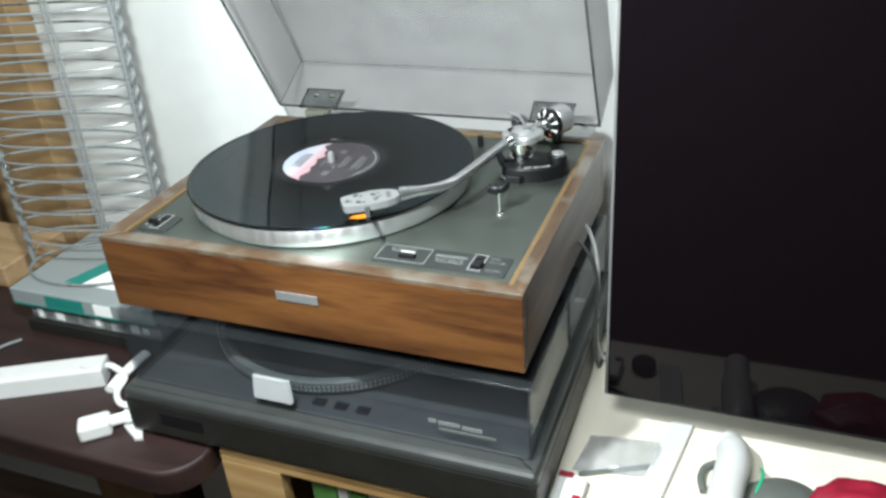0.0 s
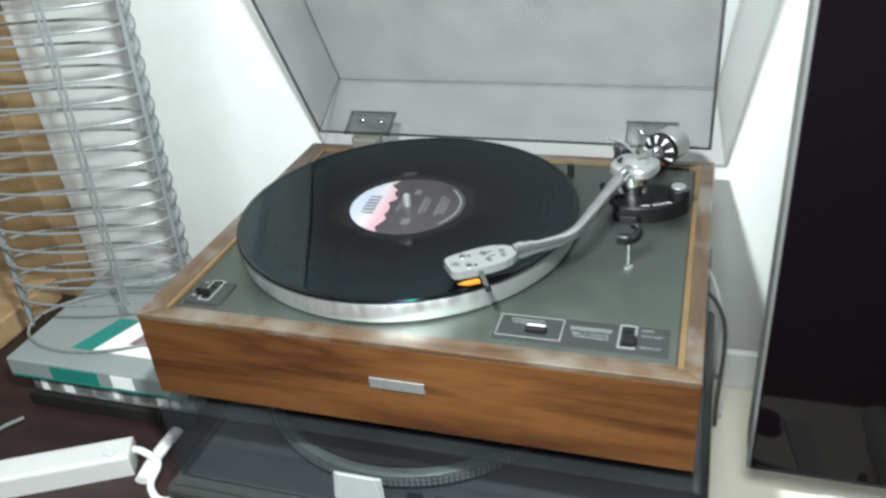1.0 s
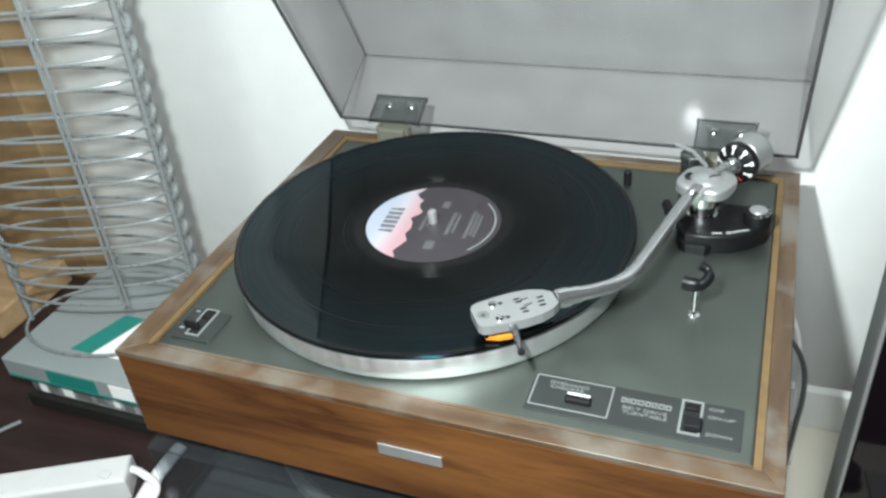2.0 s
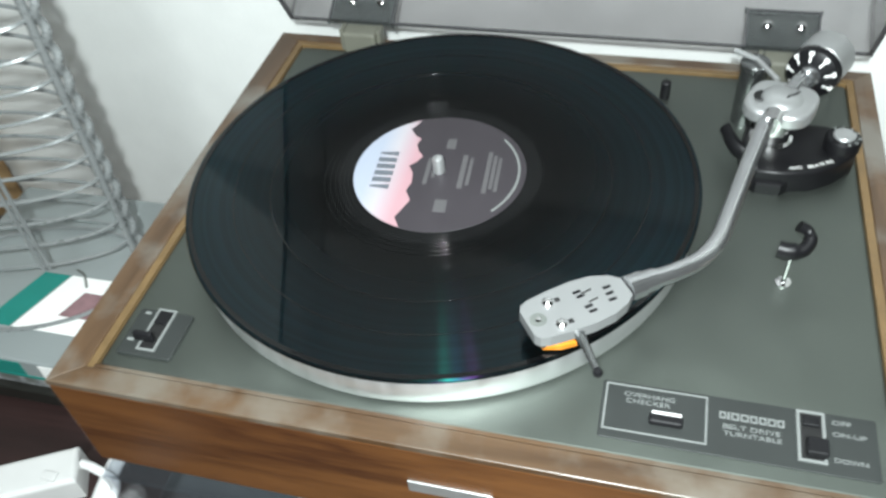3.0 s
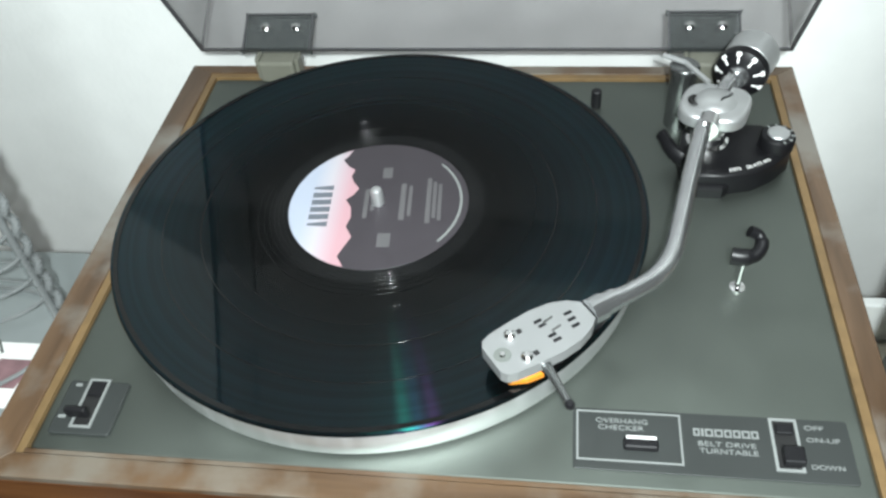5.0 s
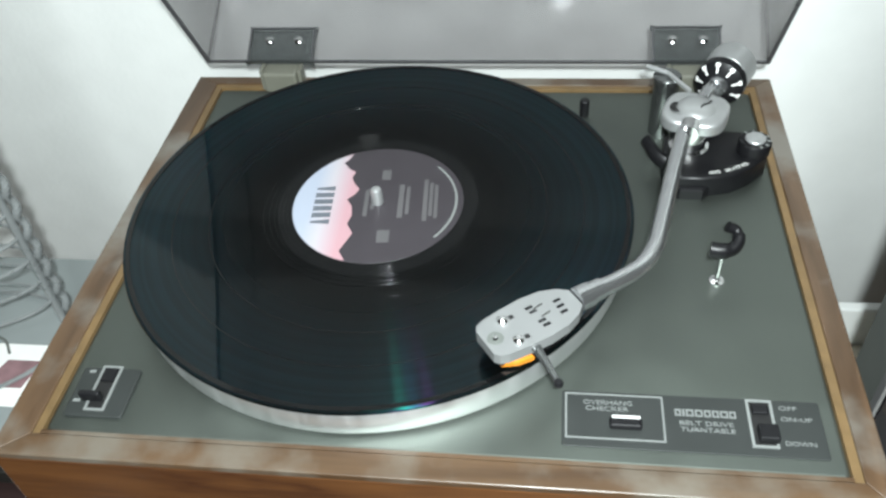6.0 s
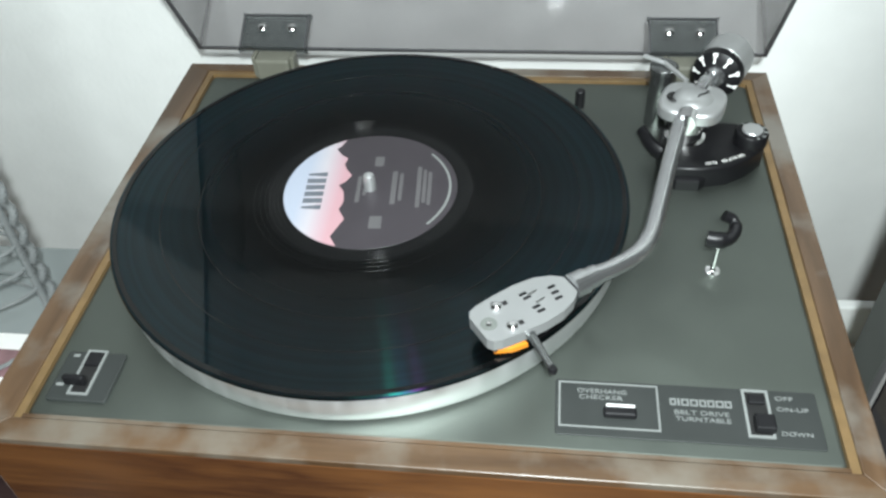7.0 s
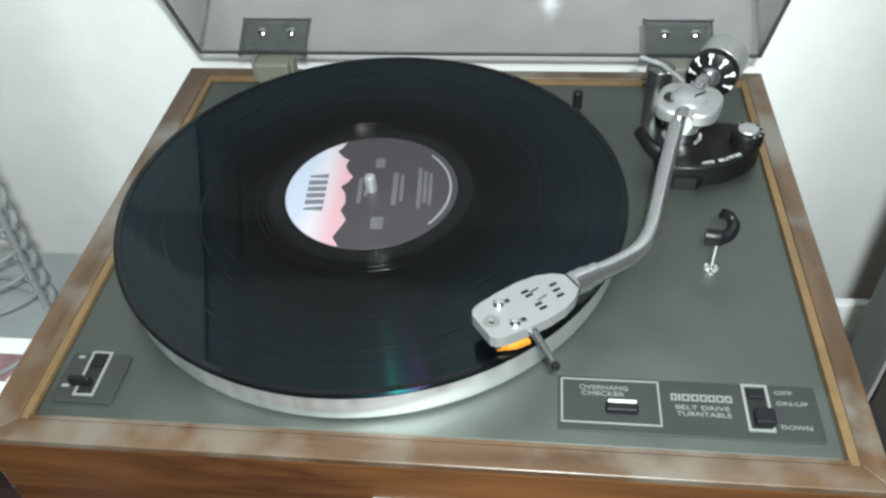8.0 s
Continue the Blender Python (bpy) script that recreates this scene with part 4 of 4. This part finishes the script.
b = slab(ridge + arc, ZL, ZL + 0.00012)
bmesh.ops.transform(b, matrix=turn, verts=b.verts)
bmesh.ops.triangulate(b, faces=[f for f in b.faces if len(f.verts) > 4])
sky = part("printed_sky", b, M["sky"], lab, "pink and pale blue printed sky")


def label_bar(x0, x1, y0, y1, mat, parent, lift=0.0, skew=0.0):
    z = ZL + lift
    b = slab([(x0, y0 + skew), (x1, y0), (x1, y1), (x0, y1 - skew)], z, z + 0.00008)
    bmesh.ops.transform(b, matrix=turn, verts=b.verts)
    part("printed_bar", b, mat, parent)


# the maker's mark as plain slanted bars
for k in range(6):
    y = 0.0150 - 0.0058 * k
    label_bar(-0.0375, -0.0265, y - 0.0040, y, M["label_logo"], lab, 0.00013, 0.0012 if k in (0, 5) else 0.0)
for x0, x1, y0, y1 in ((-0.0080, -0.0055, -0.012, 0.011), (-0.0040, -0.0020, -0.006, 0.010), (0.0120, 0.0150, -0.014, 0.015), (0.0165, 0.0185, -0.011, 0.013), (0.0265, 0.0290, -0.017, 0.019), (0.0300, 0.0320, -0.013, 0.016), (0.0330, 0.0350, -0.015, 0.014), (0.0005, 0.0060, 0.020, 0.029), (0.0020, 0.0090, -0.034, -0.024)):
    label_bar(x0, x1, y0, y1, M["label_print"], lab)
arcb = bmesh.new()
ins, outs = [], []
for k in range(25):
    a = radians(-42 + 84 * k / 24 + TURN_LABEL)
    ins.append(arcb.verts.new((0.0452 * math.cos(a), 0.0452 * math.sin(a), ZL + 0.0001)))
    outs.append(arcb.verts.new((0.0466 * math.cos(a), 0.0466 * math.sin(a), ZL + 0.0001)))
for k in range(24):
    arcb.faces.new((ins[k], outs[k], outs[k + 1], ins[k + 1]))
ext = bmesh.ops.extrude_face_region(arcb, geom=arcb.faces[:])
bmesh.ops.translate(arcb, verts=[q for q in ext["geom"] if isinstance(q, bmesh.types.BMVert)], vec=(0, 0, -0.0001))
bmesh.ops.transform(arcb, matrix=pose(RX, RY, 0) @ Matrix.Diagonal((1.066, 1.066, 1, 1)), verts=arcb.verts)
part("printed_arc", arcb, M["print"], lab)

# ---- television ----
tv = thing("television", (0.86, 0.0, TOP), "wide black flat television, switched off, on the desk", "television")
tz0, tz1, ty = 0.806, 1.46, -0.033
part("screen", box(0.3135, 1.40, ty, ty + 0.006, tz0 + 0.003, tz1, 0.001), M["screen"], tv, "glossy black glass screen")
part("bezel", box(0.3105, 0.3133, ty + 0.0005, ty + 0.008, tz0, tz1, 0.0008), M["bezel"], tv, "thin grey metal side edge")
part("side_cover", box(0.3112, 0.3170, ty + 0.0082, ty + 0.046, tz0 + 0.002, tz1, 0.0015), M["grey_soft"], tv, "dark grey plastic side")
part("bezel", box(0.3133, 1.40, ty + 0.0005, ty + 0.02, tz0, tz0 + 0.0028, 0.0006), M["black"], tv)
part("back_shell", box(0.318, 1.395, ty + 0.0205, ty + 0.045, tz0 + 0.004, tz1 - 0.004, 0.004), M["black"], tv)
part("stand_neck", box(0.82, 0.90, ty + 0.01, ty + 0.04, TOP + 0.008, tz0 + 0.02, 0.003), M["black"], tv)
part("stand_foot", box(0.70, 1.02, ty - 0.06, ty + 0.10, TOP, TOP + 0.008, 0.003), M["black"], tv)

# ---- things on the dark table ----


def power_strip():
    t = thing("power_strip", (-0.4, -0.12, TOP), "white plastic power strip lying on the dark table", "power strip")
    d = Vector((-0.889, -0.458, 0)).normalized()
    s = Vector((-d.y, d.x, 0))
    o = Vector((-0.302, -0.093, 0))
    q = lambda u, v: ((o + u * d + v * s).x, (o + u * d + v * s).y)
    part("body", slab([q(0, 0), q(0, 0.033), q(0.22, 0.033), q(0.22, 0)], TOP, TOP + 0.026, 0.004, 3), M["white"], t)
    for u in (0.09, 0.14, 0.19):
        x, y = q(u, 0.0165)
        part("socket", disc(x, y, 0.0135, TOP + 0.0255, TOP + 0.0262, 0.0003, 24), M["white"], t)
    x, y = q(0.02, 0.024)
    part("switch", box(x - 0.006, x + 0.006, y - 0.004, y + 0.004, TOP + 0.026, TOP + 0.0285, 0.001), M["white"], t)
    a = q(-0.001, 0.012)
    b = q(-0.001, 0.026)
    pts = [(*a, TOP + 0.016), (-0.282, -0.106, TOP + 0.018), (-0.262, -0.112, TOP + 0.012), (-0.258, -0.134, TOP + 0.006), (-0.240, -0.150, TOP + 0.006), (-0.222, -0.150, TOP + 0.006), (-0.205, -0.140, TOP + 0.006), (-0.2010, -0.118, TOP + 0.006)]
    part("cable", tube(smooth_path(pts, 6), 0.004, 10), M["cable"], t, smooth=True)


power_strip()


def plug():
    t = thing("white_plug", (-0.232, -0.19, TOP), "white plug with a short thick flex on the table", "plug")
    b = box(-0.018, 0.018, -0.013, 0.013, 0, 0.02, 0.004)
    bmesh.ops.transform(b, matrix=pose(-0.236, -0.196, TOP, 0, 0, 40), verts=b.verts)
    part("plug_body", b, M["white"], t)
    part("flex", tube(smooth_path([(-0.224, -0.186, TOP + 0.012), (-0.212, -0.176, TOP + 0.012), (-0.203, -0.165, TOP + 0.010), (-0.199, -0.15, TOP + 0.006), (-0.2, -0.12, TOP + 0.005)], 5), [0.007] * 6 + [0.009] * 6 + [0.005] * 9, 10), M["cable"], t, smooth=True)
    part("flap", slab([(-0.214, -0.178), (-0.184, -0.194), (-0.176, -0.190), (-0.196, -0.166)], TOP, TOP + 0.004, 0.001), M["white"], t)


plug()


def flat_cable():
    """A thick flat white lead that runs back along the table."""
    pts = smooth_path([(-0.2700, -0.132, TOP + 0.0055), (-0.2745, -0.105, TOP + 0.0055), (-0.2755, -0.080, TOP + 0.0055), (-0.2750, -0.058, TOP + 0.0055)], 6)
    return solid("flat_cable", tube(pts, 0.0075, 14, flat=0.7), M["cable"], "thick flat white cable beside the lower record player", "cable", smooth=True)


flat_cable()


def case_stack():
    lay = [("black_case", "lower_front", TOP, 0.018, -0.480, "black flat case at the bottom of the pile", 0.0), ("patchwork_case", "patchy", TOP + 0.0185, 0.024, -0.472, "black and white patterned case in the pile", 0.006), ("grey_case", "case", TOP + 0.043, 0.024, -0.492, "pale grey flat case with teal bands and a white picture label", 0.0)]
    for name, m, z, h, x, label, dy in lay:
        t = thing(name, (-0.37, 0.04, z), label, "case", "pile of cases")
        x1, y0, y1 = -0.255, -0.050 + dy, 0.150
        part("body", box(x, x1, y0, y1, z, z + h, 0.002), M[m], t)
        if name == "grey_case":
            zt = z + h
            part("spine_band", box(-0.432, -0.368, y0 - 0.0006, y0, z + 0.004, z + h - 0.003), M["teal"], t)
            part("spine_label", box(-0.350, -0.322, y0 - 0.0006, y0, z + 0.004, z + h - 0.003), M["paper"], t)
            part("lower_seam", box(x + 0.002, x1 - 0.002, y0 - 0.0008, y0 + 0.003, z + 0.0005, z + 0.003), M["teal"], t)
            part("teal_band", slab([(-0.425, -0.018), (-0.398, -0.018), (-0.375, 0.045), (-0.402, 0.045)], zt, zt + 0.0004), M["teal"], t)
            part("picture_label", slab([(-0.396, -0.018), (-0.305, -0.018), (-0.290, 0.045), (-0.373, 0.045)], zt, zt + 0.0005), M["paper"], t)
            part("picture", slab([(-0.360, 0.0), (-0.325, 0.0), (-0.318, 0.028), (-0.350, 0.028)], zt + 0.0005, zt + 0.0008), M["plum"], t)
            part("hook_mark", tube(smooth_path([(-0.372, 0.052, zt + 0.001), (-0.362, 0.047, zt + 0.001), (-0.352, 0.034, zt + 0.001)], 4), 0.0012, 6), M["grey_soft"], t)
        if name == "patchwork_case":
            rnd = random.Random(4)
            xx = -0.46
            while xx < -0.27:
                ww = rnd.uniform(0.006, 0.02)
                part("printed_patch", box(xx, xx + ww, y0 - 0.0006, y0, z + rnd.uniform(0.003, 0.008), z + rnd.uniform(0.015, 0.022)), M["paper"] if rnd.random() < 0.6 else M["grey_soft"], t)
                xx += ww + rnd.uniform(0.004, 0.014)


case_stack()


def wire_rack():
    zb = TOP + 0.0675
    lean = lambda z: 0.035 * (z - zb)
    t = thing("wire_rack", (-0.385, 0.06, zb), "tall white wire disc tower with rounded hoops, empty, leaning slightly", "rack")
    cx, cy, rx, ry = RACK
    ct, st = math.cos(radians(RACK_TURN)), math.sin(radians(RACK_TURN))

    def spread(a, ex, ey):
        u, v = ex * math.cos(a), ey * math.sin(a)
        return cx + u * ct - v * st, cy + u * st + v * ct

    hoop = lambda a: spread(a, rx, ry)
    ring = [(*spread(2 * math.pi * k / 40, rx, 0.062), zb + 0.003) for k in range(40)]
    part("base_ring", tube(ring, 0.0018, 8, closed=True), M["wire"], t, smooth=True)
    z = zb + 0.045
    while z < 1.66:
        loop = [(hoop(2 * math.pi * k / 36)[0] + lean(z), hoop(2 * math.pi * k / 36)[1], z) for k in range(36)]
        part("hoop", tube(loop, 0.0016, 7, closed=True), M["wire"], t, smooth=True)
        z += 0.0237
    for a, r in ((0, 0.0034), (180, 0.0030)):
        x, y = hoop(radians(a))
        part("post", tube([(x, y, zb), (x + lean(1.68), y, 1.68)], r, 10), M["wire"], t, smooth=True)
        tw = [(x + lean(zz) + (0.0048 if a == 0 else -0.0048) + 0.0016 * math.cos(zz * 300), y + 0.005 + 0.0016 * math.sin(zz * 300), zz) for zz in np.arange(zb, 1.68, 0.003)]
        part("twisted_post", tube(tw, 0.0036, 8), M["wire"], t, smooth=True)
    for da in (-1.6, 1.6):
        x, y = spread(radians(RACK_MID + da), rx + 0.002, ry + 0.002)
        part("middle_post", tube([(x, y, zb + 0.043), (x + lean(1.68), y, 1.68)], 0.0017, 8), M["wire"], t, smooth=True)


RACK = (-0.4065, 0.036, 0.1015, 0.030)
RACK_MID = 292
RACK_TURN = 14
wire_rack()


def cardboard():
    t = thing("cardboard_box", (-0.71, 0.265, 0), "tall flattened brown cardboard box against the wall", "box")
    x0, x1, y0, y1, z1 = -0.82, -0.640, 0.215, 0.262, 1.62
    part("body", box(x0, x1, y0, y1, 0.0, z1, 0.003), M["card"], t)
    part("flap", box(x0, x1, y0 - 0.004, y0, z1 - 0.12, z1, 0.001), M["card"], t)


cardboard()
solid("tan_box", box(-0.98, -0.60, 0.03, 0.155, TOP, TOP + 0.035, 0.003), M["tan"], "plain tan wooden box on the dark table", "box")
b = turned(0, 0, [(0, 0), (0.055, 0), (0.06, 0.01), (0.06, 0.15), (0.05, 0.165), (0, 0.165)], 32)
bmesh.ops.translate(b, verts=b.verts, vec=(-0.775, 0.10, TOP + 0.035))
solid("black_canister", b, M["black"], "black rounded canister on the tan box", "canister", smooth=True)
part("cord", tube(smooth_path([(-0.47, -0.075, TOP + 0.003), (-0.485, -0.10, TOP + 0.003), (-0.475, -0.13, TOP + 0.003), (-0.44, -0.15, TOP + 0.003)], 6), 0.0022, 8), M["wire"], thing("thin_cord", (-0.46, -0.1, TOP), "thin pale cord curling on the dark table", "cord"), smooth=True)

# ---- cables behind the record player ----
cb = thing("signal_cables", (0.285, 0.09, TOP), "looped dark and pale leads hanging beside the record player", "cable")
part("lead", tube(smooth_path([(0.2600, 0.052, 0.938), (0.2690, 0.050, 0.931), (0.2780, 0.050, 0.916), (0.2835, 0.050, 0.897), (0.2852, 0.050, 0.870), (0.2845, 0.050, 0.845), (0.2835, 0.052, 0.80), (0.2850, 0.07, TOP + 0.005), (0.286, 0.10, TOP + 0.003)], 8), 0.0021, 8), M["grey_cable"], cb, "dark grey lead", smooth=True)
part("lead", tube(smooth_path([(0.2600, 0.090, 0.938), (0.2670, 0.088, 0.930), (0.2760, 0.080, 0.910), (0.2810, 0.072, 0.885), (0.2822, 0.066, 0.85), (0.2830, 0.066, 0.80), (0.2900, 0.085, TOP + 0.005), (0.292, 0.11, TOP + 0.003)], 8), 0.0022, 8), M["cable"], cb, "pale grey lead", smooth=True)

# ---- clutter on the white desk ----


def plastic_bag():
    bm = bmesh.new()
    nx, ny = 26, 22
    grid = []
    for j in range(ny + 1):
        row = []
        for i in range(nx + 1):
            u, v = i / nx, j / ny
            x = 0.292 + 0.082 * u + 0.008 * v
            y = -0.100 + 0.055 * v + 0.012 * u
            hgt = 0.016 * math.sin(math.pi * min(1, max(0, u))) ** 0.6 * math.sin(math.pi * v) ** 0.6
            z = TOP + 0.002 + hgt * (0.6 + 0.8 * noise.noise((x * 60, y * 60, 3)))
            row.append(bm.verts.new((x, y, max(TOP + 0.001, z))))
        grid.append(row)
    for j in range(ny):
        for i in range(nx):
            bm.faces.new((grid[j][i], grid[j][i + 1], grid[j + 1][i + 1], grid[j + 1][i]))
    low = bmesh.ops.extrude_face_region(bm, geom=bm.faces[:])
    for q in low["geom"]:
        if isinstance(q, bmesh.types.BMVert):
            q.co.z = TOP + 0.0004
    t = thing("plastic_bag", (0.33, -0.075, TOP), "crumpled clear plastic bag lying on the desk", "bag")
    part("film", bm, M["bag"], t, smooth=True)
    part("grip_seal", tube([(0.300, -0.106, TOP + 0.003), (0.376, -0.070, TOP + 0.003)], 0.0025, 6), M["grey_soft"], t)


plastic_bag()
b = slab([(0.352, -0.160), (0.376, -0.160), (0.401, -0.004), (0.378, -0.004)], TOP, TOP + 0.006, 0.001)
solid("white_ruler", b, M["white"], "flat white plastic strip lying across the desk", "strip")
t = thing("white_charger", (0.44, -0.07, TOP), "rounded white plastic gadget with an arched body", "gadget")
part("body", tube(smooth_path([(0.437, -0.165, TOP + 0.018), (0.440, -0.11, TOP + 0.022), (0.444, -0.07, TOP + 0.023), (0.441, -0.045, TOP + 0.019), (0.432, -0.036, TOP + 0.016)], 6), [0.014] * 4 + [0.0165] * 14 + [0.0155] * 5 + [0.011, 0.006], 16), M["white"], t, smooth=True)
part("grey_ring", tube(smooth_path([(0.430, -0.052, TOP + 0.004), (0.419, -0.062, TOP + 0.004), (0.416, -0.078, TOP + 0.004), (0.420, -0.095, TOP + 0.004)], 5), 0.004, 10), M["grey_soft"], t)
t = thing("grey_puck", (0.495, -0.10, TOP), "dark grey domed puck with a green stripe", "puck")
part("dome", turned(0.493, -0.104, [(0, TOP), (0.042, TOP), (0.044, TOP + 0.006), (0.036, TOP + 0.016), (0.018, TOP + 0.021), (0, TOP + 0.022)], 40), M["grey_soft"], t, smooth=True)
part("stripe", tube(smooth_path([(0.466, -0.098, TOP + 0.017), (0.472, -0.07, TOP + 0.017), (0.470, -0.055, TOP + 0.010)], 5), 0.0016, 6), M["green"], t)


def red_pouch():
    bm = bmesh.new()
    bmesh.ops.create_uvsphere(bm, u_segments=36, v_segments=20, radius=1)
    for v in bm.verts:
        k = 1 + 0.16 * noise.noise(v.co * 2.4) + 0.07 * noise.noise(v.co * 6)
        v.co = Vector((0.565 + 0.052 * v.co.x * k, -0.098 + 0.04 * v.co.y * k, TOP + 0.018 + 0.0175 * v.co.z * min(k, 1.0) if v.co.z < 0 else TOP + 0.018 + 0.022 * v.co.z * k))
    solid("red_pouch", bm, M["red"], "crumpled crimson cloth pouch on the desk", "pouch", smooth=True)


red_pouch()
t = thing("snack_packet", (0.296, -0.135, TOP), "small white packet with red print beside the crate", "packet")
b = box(0.281, 0.312, -0.155, -0.115, TOP, TOP + 0.012, 0.004)
part("body", b, M["paper"], t)
part("red_print", box(0.283, 0.298, -0.122, -0.1145, TOP + 0.0118, TOP + 0.0128, 0.0003), M["red"], t)
part("red_print", box(0.302, 0.310, -0.150, -0.143, TOP + 0.0118, TOP + 0.0128, 0.0003), M["red"], t)
t = thing("round_tin", (0.335, -0.150, TOP), "small round black tin on the desk", "tin")
part("tin_body", disc(0.335, -0.152, 0.014, TOP, TOP + 0.012, 0.002, 28), M["black"], t)
